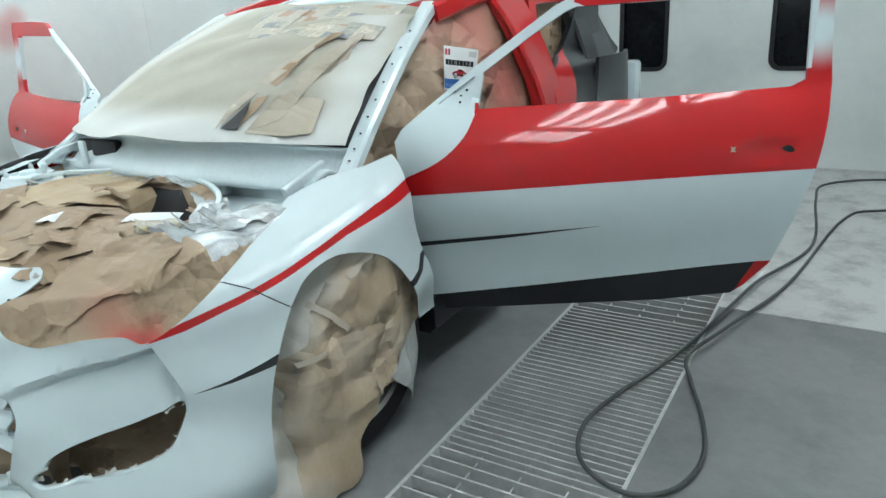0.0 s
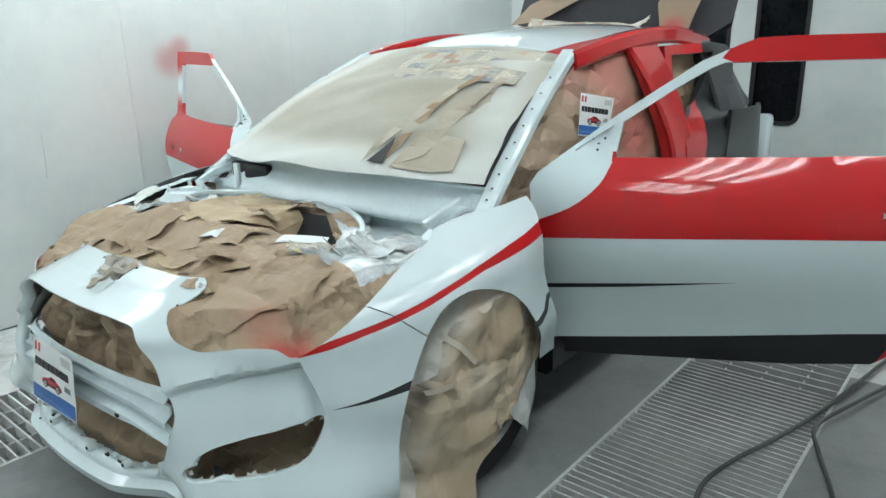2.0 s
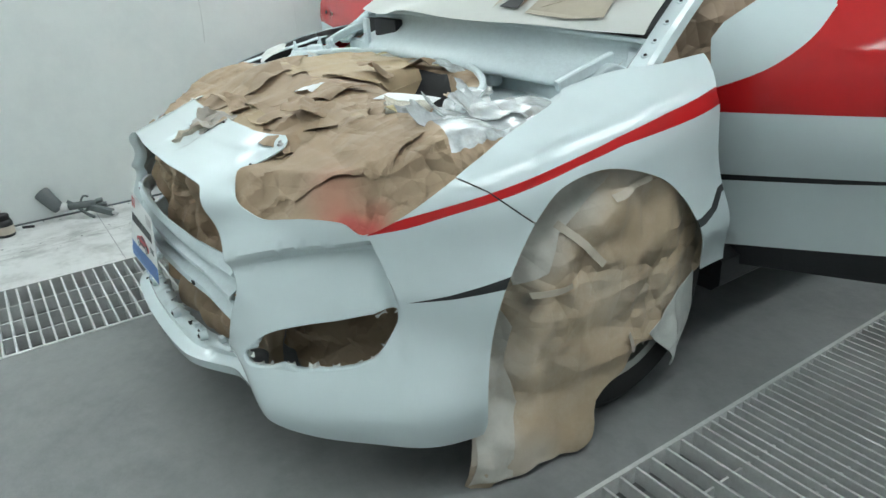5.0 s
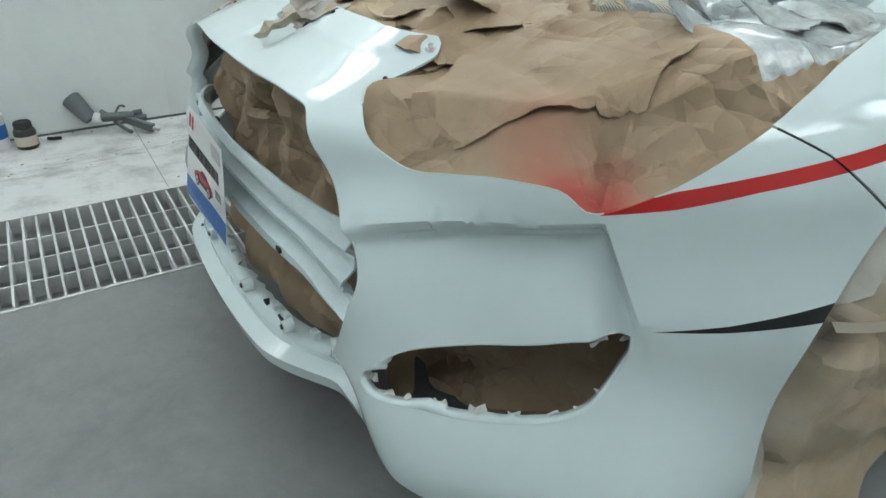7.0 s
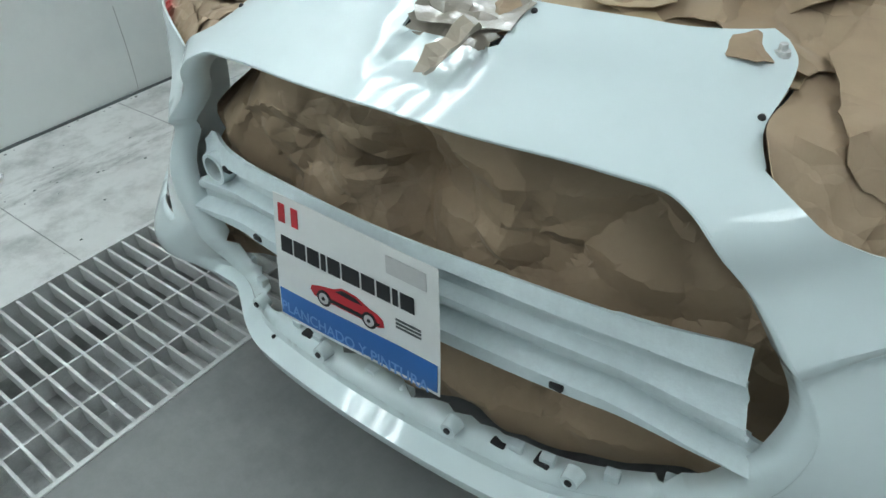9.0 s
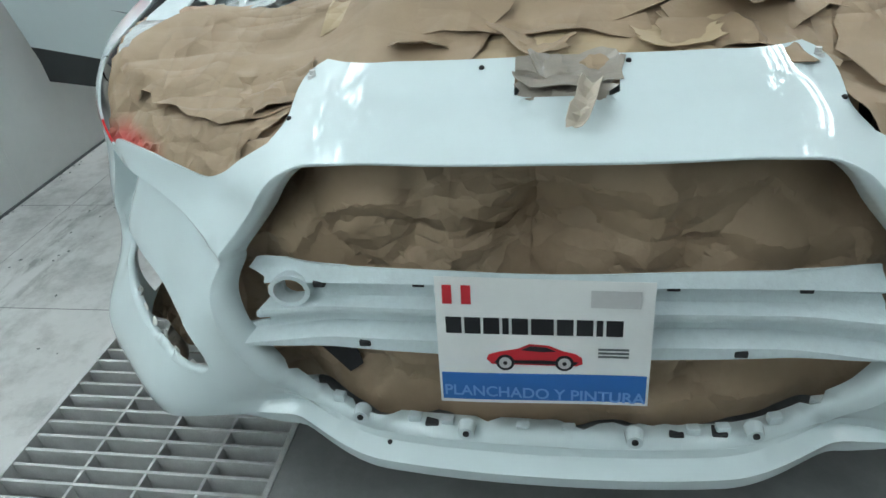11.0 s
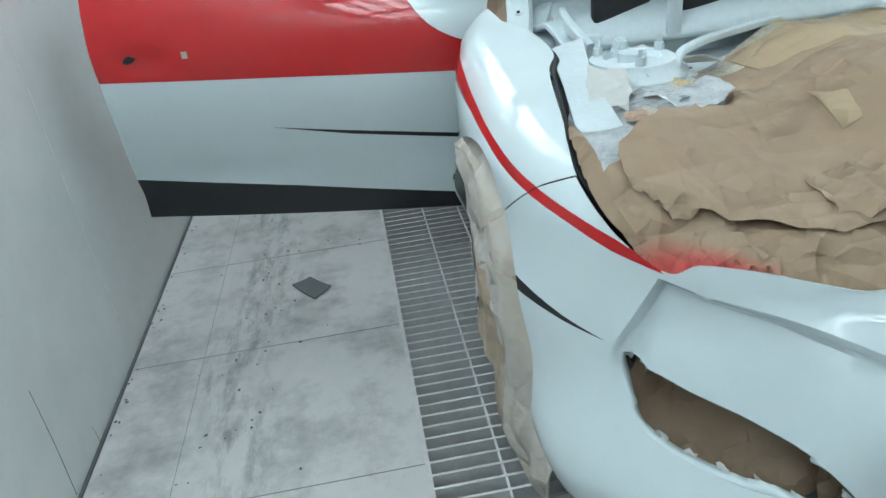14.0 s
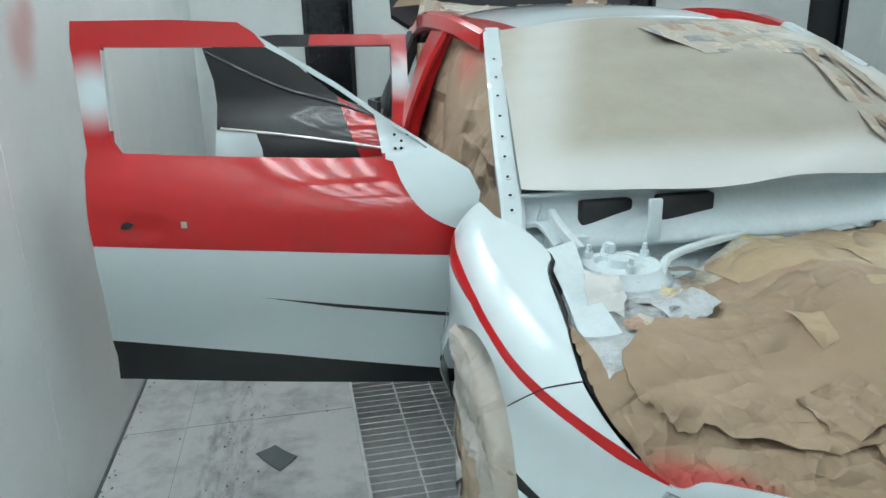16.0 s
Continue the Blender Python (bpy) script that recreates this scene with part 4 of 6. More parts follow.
full = [tuple(p) for p in resample(np.array(grille + neg(grille[::-1])[1:-1]), .02)]
flange("grille_flange", full, .045, WHITE, bumper, .035, 3)
for q, seed in ((fog, 5), (neg(fog), 6)):
    flange("fog_lamp_flange", [tuple(p) for p in resample(np.array(q), .006)], .018, WHITE, bumper, .12, seed, .1)
for s in (-.30, -.125, .125, .30):
    p = Vector(skin(s, .300, .012))
    bm = bmesh.new()
    bmesh.ops.create_cone(bm, cap_ends=True, segments=14, radius1=.014, radius2=.012, depth=.02, matrix=Matrix.Translation(p + Vector((0, .0, .008))) @ pose(0, 0, 0, 90, 0, 0))
    t = part("clip_tab", bm, WHITE, bumper)
    bm = bmesh.new()
    bmesh.ops.create_cone(bm, cap_ends=True, segments=10, radius1=.005, radius2=.005, depth=.004, matrix=Matrix.Translation(p + Vector((0, -.011, .010))) @ pose(0, 0, 0, 90, 0, 0))
    part("clip_hole", bm, BAY, t)
for s, v in ((-.465, .905), (.468, .912)):
    p = Vector(skin(s, v, -.004))
    bm = bmesh.new()
    bmesh.ops.create_cone(bm, cap_ends=True, segments=12, radius1=.010, radius2=.008, depth=.008, matrix=Matrix.Translation(p + Vector((0, 0, -.004))))
    bmesh.ops.create_cone(bm, cap_ends=True, segments=6, radius1=.005, radius2=.0045, depth=.010, matrix=Matrix.Translation(p + Vector((0, 0, .002))))
    part("bolt", bm, STEEL, bumper, "grey fixing bolt")
for s, v in ((-.437, .813), (.44, .825), (-.107, .946), (.118, .95), (-.25, .272), (.06, .28)):
    bm = bmesh.new()
    bmesh.ops.create_uvsphere(bm, u_segments=10, v_segments=6, radius=.0042, matrix=Matrix.Translation(bumper_skin(s, v)))
    part("screw_hole", bm, BAY, bumper)
for s in (-.42, -.36, -.215, -.16, -.04, .03, .215, .26, .345, .42):
    p = Vector(skin(s, .298 + .2 * max(0, abs(s) - .36), .03))
    boxed("flange_tab", (p.x - .010, p.y - .004, p.z - .006), (p.x + .010, p.y + .010, p.z + .010), PRIMED, bumper, "", .002, Matrix.Translation(p) @ pose(0, 0, 0, 0, 0, 28 * s) @ Matrix.Translation(-p))
# torn, oversprayed film along the lower edges of the lamp openings
for sg in (1, -1):
    torn = random.Random(14 + sg)
    for a, b in ((.885, .42), (.86, .398), (.82, .384), (.77, .374), (.72, .368), (.67, .367), (.625, .364), (.585, .355), (.56, .365), (.87, .485), (.905, .49)):
        c = Vector(bumper_skin(sg * a, b, .012))
        rx, ry, k = torn.uniform(.008, .02), torn.uniform(.006, .014), torn.randint(5, 7)
        poly = [(rx * torn.uniform(.5, 1.2) * math.cos(6.283 * q / k), ry * torn.uniform(.4, 1.3) * math.sin(6.283 * q / k)) for q in range(k)]
        side = Vector(bumper_skin(sg * (a + .01), b, .012)) - c
        side.normalize()
        deep = Vector((0, torn.uniform(.3, 1.0), torn.uniform(.2, .9))).normalized()
        skin_panel("torn_film", lambda u, v: c + side * u + deep * (v + .006) + Vector((0, 0, .004 * math.sin(u * 300))), poly, PALE_FILM, bumper, "", step=.006, thick=.0012)


def beam_skin(s, v):
    step = float(np.interp((v - .453) / .143, [0, .19, .25, .41, .47, .56, .62, .78, .84, 1], [0, 0, .026, .026, .002, .002, .026, .026, .002, .012]))
    end = -.018 * step01((abs(s) - .46) / .09)
    p = skin(s, v, .033 + step + end)
    return (p[0], p[1], v - .014 - .05 * max(0, abs(s) - .1) ** 2 / .16)


beam_out = (curve2([(-.562, .486), (-.5, .472), (-.3, .456), (0, .453), (.3, .460), (.5, .479), (.562, .494)], 4) + [(.562, .512), (.487, .508), (.474, .525), (.478, .55), (.468, .575), (.474, .604)]
            + curve2([(.44, .604), (.3, .598), (0, .592), (-.3, .598), (-.42, .608)], 4) + [(-.49, .607), (-.50, .594), (-.455, .582), (-.445, .56), (-.465, .53), (-.46, .502), (-.562, .502)])
hole = [(-.40 + .03 * math.cos(a), .562 + .022 * math.sin(a)) for a in np.linspace(0, 2 * math.pi, 14, endpoint=False)]
beam = skin_panel("bumper_beam", beam_skin, beam_out, PRIMED, CAR, "white ribbed bumper beam", holes=[hole], step=.007, thick=.006, inward=(0, 1, .5))


def collar_skin(s, v):
    p = skin(s, .556, .036)
    return (p[0], p[1], v - .014 - .05 * max(0, abs(s) - .1) ** 2 / .16)


skin_panel("tow_eye_collar", collar_skin, [(-.40 + 1.3 * (a + .40), .562 + 1.3 * (b - .562)) for a, b in hole], PRIMED, beam, "", holes=[[(-.40 + .98 * (a + .40), .562 + .98 * (b - .562)) for a, b in hole]], step=.008, thick=.03, inward=(0, 1, .5))
for s, v in ((.358, .561), (.17, .561), (.267, .468), (-.19, .561), (-.345, .572), (-.28, .468)):
    q = Vector(beam_skin(s, v))
    boxed("clip_slot", (q.x - .009, q.y - .004, q.z - .005), (q.x + .009, q.y + .01, q.z + .005), BAY, beam, "", .002)

# ---------------------------------------------------------------- rear doors and tailgate
R2_OUT = [(0, .36), (.86, .40), (.90, .7), (.88, .98), (.90, 1.2), (.945, 1.35), (.80, 1.385), (.60, 1.40), (0, 1.39), (-.01, .9)]
R2_WIN = [(.075, 1.34), (.60, 1.35), (.46, 1.22), (.30, 1.105), (.075, 1.02)]
R2_RED = [(-.1, .3), (.14, .3), (.22, .86), (.33, 1.12), (.20, 1.05), (.07, 1.01), (.07, 1.345), (.45, 1.35), (.42, 1.5), (-.1, 1.5)]
R2_WHT = [(.62, .3), (.95, .3), (.88, .985), (.70, .975), (.67, .9)]
for sg, hinge, opened in ((-1, (-.79, 2.72), 12), (1, (.80, 2.80), 89)):
    D2 = door_frame(sg, hinge, opened)
    rd = skin_panel("rear_door", D2, R2_OUT, [BLACK, RED, WHITE], CAR, "open rear door in gloss black with red edge", holes=[R2_WIN], zones=[(R2_RED, 1), (R2_WHT, 2)], step=.05, thick=.03, inward=(sg * 1.5, 5, .8))
    sweep("chrome_strip", [D2(.86, .99, -.006), D2(.5, .95, -.006), D2(.05, .88, -.006)], ring(.007, 6), ALLOY, rd, "glossy trim line", n=4)
    sweep("window_trim", [D2(.93, 1.33, -.006), D2(.6, 1.17, -.006), D2(.3, 1.08, -.006), D2(.08, 1.0, -.006)], ring(.008, 6), BLACK, rd, n=4)
tg = [(-.60, 0), (.60, 0), (.72, .10), (.72, .40), (.60, .52), (.3, .575), (0, .585), (-.3, .575), (-.60, .52), (-.72, .40), (-.72, .10)]
tail = skin_panel("tailgate", lambda a, b: (a, 3.50 + .42 * b + .04 * (a / .7) ** 2, 1.44 + .88 * b - .02 * (a / .7) ** 2), tg, DARK_CLOTH, CAR, "raised tailgate with dark glass and taped paper", step=.06, thick=.05, inward=(0, 5, 1.2))
for sg in (-1, 1):
    sweep("tailgate_stay", [(sg * .60, 3.55, 1.38), (sg * .62, 3.72, 1.6)], ring(.012, 8), RUBBER, CAR, n=2)

# ---------------------------------------------------------------- wheels
for sg in (1, -1):
    w = new("front_wheel")
    w.parent, w.matrix_parent_inverse = CAR, CAR.matrix_basis.inverted()
    w.location = (sg * .772, 1.07, .335)
    rng = lambda prof, n=40: ([(sg * x, r * math.cos(2 * math.pi * i / n), r * math.sin(2 * math.pi * i / n)) for i in range(n) for x, r in prof], [(i * len(prof) + j, i * len(prof) + j + 1, ((i + 1) % n) * len(prof) + j + 1, ((i + 1) % n) * len(prof) + j) for i in range(n) for j in range(len(prof) - 1)])
    for nm, prof, mt in (("tyre", [(-.10, .22), (-.105, .30), (-.085, .33), (0, .335), (.085, .33), (.105, .30), (.10, .235)], RUBBER), ("rim", [(.08, .24), (.10, .235), (.095, .215), (.05, .205), (.045, .06), (.06, .0)], ALLOY)):
        V, F = rng(prof)
        o = raw(nm, V, F, mt)
        o.parent = w
    for k in range(5):
        bm = box(bmesh.new(), (.05, -.022, .05), (.085, .022, .225), .008, pose(0, 0, 0, 72 * k, 0, 0))
        for v in bm.verts:
            v.co.x *= sg
        o = part("spoke", bm, ALLOY)
        o.parent = w
for sg in (1, -1):
    w = new("rear_wheel")
    w.parent, w.matrix_parent_inverse = CAR, CAR.matrix_basis.inverted()
    w.location = (sg * .78, 3.68, .335)
    V, F = rng([(-.10, .0), (-.105, .30), (-.085, .33), (0, .335), (.085, .33), (.105, .30), (.10, .235), (.06, .2), (.06, 0)])
    raw("tyre", V, F, RUBBER).parent = w

# ---------------------------------------------------------------- masking paper
def paper(name, ob, label):
    return tagged(ob, label, "masking paper")


RIM = curve2([(.498, .895), (.485, .868), (.445, .815), (.447, .762), (.495, .705), (.53, .682), (.583, .667), (.65, .677), (.72, .69), (.80, .69), (.846, .665), (.92, .698), (.985, .74), (1.045, .782), (1.18, .878), (1.28, .925), (1.39, .962), (1.455, 1.0), (1.57, 1.005)], 4)
EDGE = np.array([skin(a, b) for a, b in RIM])


def rim(a, y):
    """Distance to the edge of the lamp opening and fender, and that edge's height."""
    q = np.hypot(EDGE[:, 0] - a, EDGE[:, 1] - y)
    i = int(q.argmin())
    if i > 30 and a > EDGE[i, 0]:
        return 0.0, float(EDGE[i, 2]) - .6 * float(q[i])
    return float(q[i]), float(EDGE[i, 2])


def bay_z(x, y):
    a = abs(x)
    base = .772 + .093 * step01((y - .34) / .34) - (.055 if x < 0 else .025) * step01((a - .22) / .24) - .045 * math.exp(-((x - .33) ** 2 / .03 + (y - .80) ** 2 / .025))
    d, ze = rim(a, y)
    low = ze - .016 + .45 * d + .07 * step01(d / .13)
    k = step01((a - .39) / .035)
    return base * (1 - k) + min(base, low) * k


def bay_skin(x, y):
    c = crumple((x, y, 0), .20, 1) * .55 + crumple((x, y, 0), .08, 2) * .14
    edge = step01((y - .335) / .09) if abs(x) < .39 else .03 + .97 * step01((rim(abs(x), y)[0] - .003) / .04)
    wrinkle = step01((abs(x) - .41) / .04) * step01((.62 - y) / .12)
    c += .3 * wrinkle * crumple((x * .45, y * 1.7, 0), .055, 3)
    pit = -.11 * step01(1.3 - 1.3 * ((x - .27) ** 2 / .030 + (y - .87) ** 2 / .012)) - .08 * step01(1 - ((x + .53) ** 2 / .002 + (y - .77) ** 2 / .010))
    return (x, y, bay_z(x, y) + .05 * c * edge * (1 - .1 * wrinkle) + pit)


dom = [(0, .325), (.12, .325), (.34, .333), (.385, .332)]
dom_r = [(-a, b) for a, b in dom[1:]]
for (s, v), e in zip(RIM, EDGE):
    o = Vector((e[0] - .6, e[1] - .62)).normalized()
    q = -.003 + .010 * step01((s - .88) / .1)
    dom.append((e[0] + o.x * q, e[1] + o.y * q))
    q -= .022 * step01((s - .88) / .06) * step01((1.2 - s) / .08)
    dom_r.append((-e[0] - o.x * q, e[1] + o.y * q))
dom += [(.70, .96), (.60, .86), (.50, .925), (.31, 1.03), (.1, 1.08)]
dom_r += [(-.72, 1.0), (-.60, .97), (-.50, .91), (-.47, .945), (-.36, .99), (-.1, 1.075)]
Z_FILM_L = [(.50, .70), (.80, .60), (.80, 1.2), (.45, 1.2), (.43, .92)]
Z_FILM_R = [(-.52, .66), (-.80, .56), (-.80, 1.2), (-.3, 1.2), (-.36, .97), (-.46, .88)]
Z_NEWS_R = [(-.55, .66), (-.50, .70), (-.44, .86), (-.173, .93), (.15, 1.01), (.15, 1.12), (-.05, 1.12), (-.36, 1.02), (-.49, .90)]
Z_NEWS_L = [(.40, .60), (.52, .58), (.55, .70), (.44, .72)]
Z_HOLE = [(.17, .80), (.10, .90), (.12, .95), (.24, .975), (.38, .92), (.44, .84), (.40, .78), (.30, .765)]
Z_HOLE_R = [(-.505, .83), (-.54, .85), (-.565, .78), (-.56, .70), (-.53, .69), (-.51, .76)]
def inner_face(u, v):
    a = 1.03 + .50 * u
    e = Vector(skin(a, float(np.interp(a, [1.03, 1.18, 1.28, 1.39, 1.455, 1.57], [.775, .878, .925, .962, 1.0, 1.005]))))
    wave = .012 * noise.noise(e * 14) * v
    return (-e.x + (.006 + .035 * v) + wave, e.y + .004 * v, e.z - .004 - .07 * v)


# dark sheet hanging just inside the right fender's upper edge
grid_sheet("fender_inner_face", inner_face, 60, 5, BAY, CAR, "dark inner face of the fender", thick=.003)
baycover = paper("masking_paper", skin_panel("masking_paper", bay_skin, dom + dom_r[::-1], [BAY_KRAFT, FILM, NEWS, BAY], zones=[(Z_FILM_L, 1), (Z_FILM_R, 1), (Z_NEWS_R, 2), (Z_NEWS_L, 2), (Z_HOLE, 3), (Z_HOLE_R, 3)], step=.0115, thick=.001, angle=40, jitter=.3), "crumpled brown masking paper and film over the engine bay")


def scrap(center, sx, sy, rot, mat, parent, seed, curl=.03, size=.09, name="torn_sheet", label="", amp=1.0, ragged=.22):
    """A torn loose piece of paper with curled, ragged edges."""
    rnd = random.Random(seed)
    n = 22
    poly = []
    for i in range(n):
        a = 2 * math.pi * (i + .5) / n
        c, s_ = math.cos(a), math.sin(a)
        k = 1 / max(abs(c), abs(s_)) * (1 - ragged * rnd.random())
        poly.append((c * k * sx / 2, s_ * k * sy / 2))
    if ragged < .1:
        poly = [(sx * x / 2, sy * y / 2) for x, y in ((-1, -1 + ragged * rnd.random() * 4), (-.2, -1 + ragged * rnd.random()), (1, -1 + ragged * rnd.random() * 3), (1 - ragged, .1), (.96, 1), (.1, 1 - ragged * rnd.random() * 2), (-1 + ragged * 2, 1), (-1, .3))]
    m = pose(*center, *rot)
    turn = rnd.choice((-1, 1))
    def place(a, b):
        z = curl * (abs(a) / sx * 2) ** 2 * turn + amp * (.5 * size * crumple((a, b, 0), size, seed * .37) + .1 * size * crumple((a, b, 0), size * .5, seed * .7))
        return m @ Vector((a, b, z))
    return skin_panel(name, place, poly, mat, parent, label, step=max(.010, max(sx, sy) / 24), thick=.0012, angle=16, jitter=.4)


# large sheets lying over one another: centre, size, turn, lift, unevenness
def laid(x, y, sx, sy, turn, lift, amp, mat, seed, size=.13):
    rnd = random.Random(seed)
    c, s_ = math.cos(radians(turn)), math.sin(radians(turn))
    poly = [(sx / 2 * (a + rnd.uniform(-.12, .12)), sy / 2 * (b + rnd.uniform(-.12, .12))) for a, b in ((-1, -1), (-.3, -1), (.4, -1), (1, -1), (1, 0), (1, 1), (.2, 1), (-.4, 1), (-1, 1), (-1, .1))]
    def place(a, b):
        p, q = x + a * c - b * s_, y + a * s_ + b * c
        edge = max(abs(a) / sx, abs(b) / sy) * 2
        soft = crumple((p, q, 0), size * 1.2, seed * .31) + .12 * crumple((p, q, 0), size * .5, seed * .7)
        return (p, q, bay_skin(p, q)[2] + .5 * lift + .03 * amp * soft + .003 * step01((edge - .7) / .3) * math.sin(seed + 3 * math.atan2(b, a)))
    return skin_panel("paper_sheet_piece", place, poly, mat, baycover, "", step=.011, thick=.0012, angle=30, jitter=.25)


for i, (x, y, sx, sy, turn, lift, amp, mt) in enumerate([
        (-.17, .85, .44, .26, 9, .012, .15, TAN_KRAFT), (.0, .80, .24, .32, -12, .018, .15, TAN_KRAFT), (-.24, .65, .34, .18, 4, .016, .25, TAN_KRAFT),
        (-.02, .53, .36, .16, -3, .014, .8, KRAFT), (.16, .60, .26, .16, 24, .022, .7, KRAFT), (.30, .53, .26, .15, 48, .024, .9, KRAFT), (.10, .75, .18, .11, 38, .026, .5, TAN_KRAFT)]):
    laid(x, y, sx, sy, turn, lift, amp, mt, 40 + i)
laid(.02, .425, .68, .11, 0, .006, .5, TAN_KRAFT, 60, .09)
# sheets draped over the lamp openings
for poly, lift, sd in (([(-.775, .53), (-.745, .47), (-.66, .41), (-.55, .35), (-.47, .345), (-.42, .36), (-.30, .38), (-.12, .40), (-.06, .52), (-.12, .66), (-.30, .78), (-.44, .80), (-.52, .70), (-.64, .69), (-.76, .60)], .014, 3), ([(.46, .30), (.56, .33), (.66, .42), (.72, .50), (.70, .60), (.56, .64), (.44, .58), (.40, .44)], .006, 7)):
    def draped(x, y):
        d = rim(abs(x), y)[0]
        soft = .36 * crumple((x * .8, y, 0), .18, sd) + .18 * crumple((x * .8, y * 1.2, 0), .08, sd + 2)
        return (x, y, .4 * bay_z(x, y) + .6 * bay_skin(x, y)[2] + lift + (.07 if x < 0 else .06) * soft)
    skin_panel("draped_sheet", draped, [tuple(p + np.array((.006 * math.sin(17 * k), .006 * math.cos(23 * k)))) for k, p in enumerate(resample(np.array(poly), .025))], BAY_KRAFT, baycover, "", step=.009, thick=.001, angle=50, jitter=.2)
bits = [((.24, .46), .18, .14, (28, 20, 10), KRAFT), ((.36, .445), .18, .14, (32, 12, 35), KRAFT), ((.30, .54), .20, .13, (18, 10, 50), KRAFT), ((.43, .66), .13, .10, (15, 25, 40), KRAFT), ((.40, .58), .16, .09, (22, 15, -30), KRAFT),
        ((.52, .67), .12, .08, (20, 20, 60), NEWS), ((.47, .715), .16, .06, (14, 10, 62), NEWS), ((.12, .80), .12, .07, (10, 30, 60), KRAFT), ((.12, .95), .14, .08, (0, -20, 20), KRAFT), ((.46, .86), .08, .07, (0, 20, 40), KRAFT),
        ((.06, 1.03), .14, .07, (4, 0, 10), FILM), ((.20, 1.01), .15, .08, (-10, 6, -12), FILM), ((.35, .975), .14, .09, (-8, 12, -30), FILM), ((.47, .90), .13, .10, (0, 18, -50), FILM), ((.55, .80), .13, .09, (0, 30, -70), FILM), ((.60, .71), .13, .09, (14, 34, 80), FILM), ((.645, .64), .11, .08, (20, 36, 60), FILM), ((.66, .78), .14, .12, (4, 20, 30), FILM), ((.68, .90), .14, .14, (0, 8, 10), FILM),
        ((-.63, .76), .13, .12, (4, -12, 10), FILM), ((-.56, .72), .12, .09, (10, -10, 20), FILM), ((-.67, .68), .10, .08, (14, -20, 40), NEWS), ((-.60, .82), .12, .12, (6, -8, 30), NEWS), ((-.54, .92), .12, .10, (0, -8, 30), FILM), ((-.60, .95), .12, .08, (10, -20, 60), FILM), ((-.64, 1.0), .12, .09, (-10, -8, 20), FILM), ((-.55, .86), .11, .09, (12, 14, -20), FILM), ((-.66, .86), .12, .12, (0, -10, 0), FILM),
        ((-.44, .42), .14, .12, (36, -25, 10), KRAFT), ((.15, .585), .11, .06, (8, 0, 25), WHITE_SHEET), ((-.20, .45), .12, .06, (15, 0, 10), KRAFT), ((-.03, .43), .13, .06, (15, 5, -12), KRAFT), ((.18, .425), .13, .06, (12, 0, 6), TAN_KRAFT)]
for i, (c, sx, sy, rot, mt) in enumerate(bits):
    rot = (rot[0] * .5, rot[1] * .5, rot[2]) if mt is not FILM else rot
    scrap((c[0], c[1], bay_z(c[0], c[1]) + .010 + .003 * (i % 3)), sx, sy, rot, mt, baycover, 11 + i, .012, .06, amp=.55 if mt is FILM else 1.0)
for i, (x, y, lift, sx, sy, rot) in enumerate(((-.70, .80, .045, .13, .09, (12, -24, 70)), (-.58, .97, .03, .13, .07, (14, -12, 24)), (-.50, .98, .03, .11, .06, (8, 16, -18)), (-.46, .90, .03, .12, .07, (-8, 14, 40)))):
    scrap((x, y, bay_z(x, y) + lift), sx, sy, rot, PALE_FILM, baycover, 150 + i, .012, .045, amp=.8)
tagged(scrap((.395, .745, bay_z(.395, .745) + .035), .155, .11, (-4, 6, 41), WHITE_SHEET, None, 77, .004, .3, "paper_sheet", "", .12, .03), "plain white paper sheet lying on the masking paper", "paper")
for sg in (-1, 1):
    skin_panel("inner_fender_plate", lambda a, b: (sg * a, b, .815 + .20 * (b - .70) - .1 * (a - .75) - (.03 if sg > 0 else 0)), [(.675, 1.03), (.755, 1.01), (.775, .85), (.80, .70), (.795, .655), (.725, .665), (.715, .85)], PRIMED, CAR, "white oversprayed inner fender plate", step=.03, thick=.004)
# finely wrinkled, red-misted edge of the paper along the lamp opening
for sg, sd in ((-1, 21),):
    near = [e for (a, _), e in zip(RIM, EDGE) if .49 < a < .86]
    lean = [Vector((e[0] - .62, e[1] - .60)).normalized() for e in near]
    wide = .05 if sg < 0 else .02
    ribbon = [(sg * (e[0] - o.x * .003), e[1] - o.y * .003) for e, o in zip(near, lean)] + [(sg * (e[0] - o.x * wide), e[1] - o.y * wide) for e, o in reversed(list(zip(near, lean)))]
    skin_panel("wrinkled_edge", lambda a, b: (a, b, bay_z(a, b) - .002 + .010 * step01(rim(-a, b)[0] / .02) + (.012 * crumple((a * .7, b * 1.5, 0), .036, sd) + .006 * crumple((a, b, 0), .016, sd + 2)) * step01(rim(-a, b)[0] / .02)), ribbon, BAY_KRAFT, baycover, "", step=.005, thick=.001, angle=40, jitter=.2)
# paper bundle in the latch recess of the bumper
latch = tagged(scrap((.022, .342, .790), .165, .105, (10, 0, 2), DUST_FILM, None, 91, .008, .04, "latch_paper"), "dusty film and brown paper stuffed round the hood latch", "masking paper")
scrap((.022, .306, .776), .145, .055, (30, 0, -3), DUST_FILM, latch, 93, .012, .05, "latch_paper_flap")
scrap((-.012, .335, .796), .06, .05, (30, 20, 30), DUST_FILM, latch, 94, .015, .035, "latch_paper_flap")
scrap((.060, .340, .796), .05, .045, (25, -20, 10), KRAFT, latch, 95, .015, .035, "latch_paper_flap")
tagged(scrap((.045, .262, .77), .032, .10, (24, 8, -14), PALE_PAPER, None, 92, .02, .03, "latch_tape"), "twisted masking tape on the hood latch", "tape")


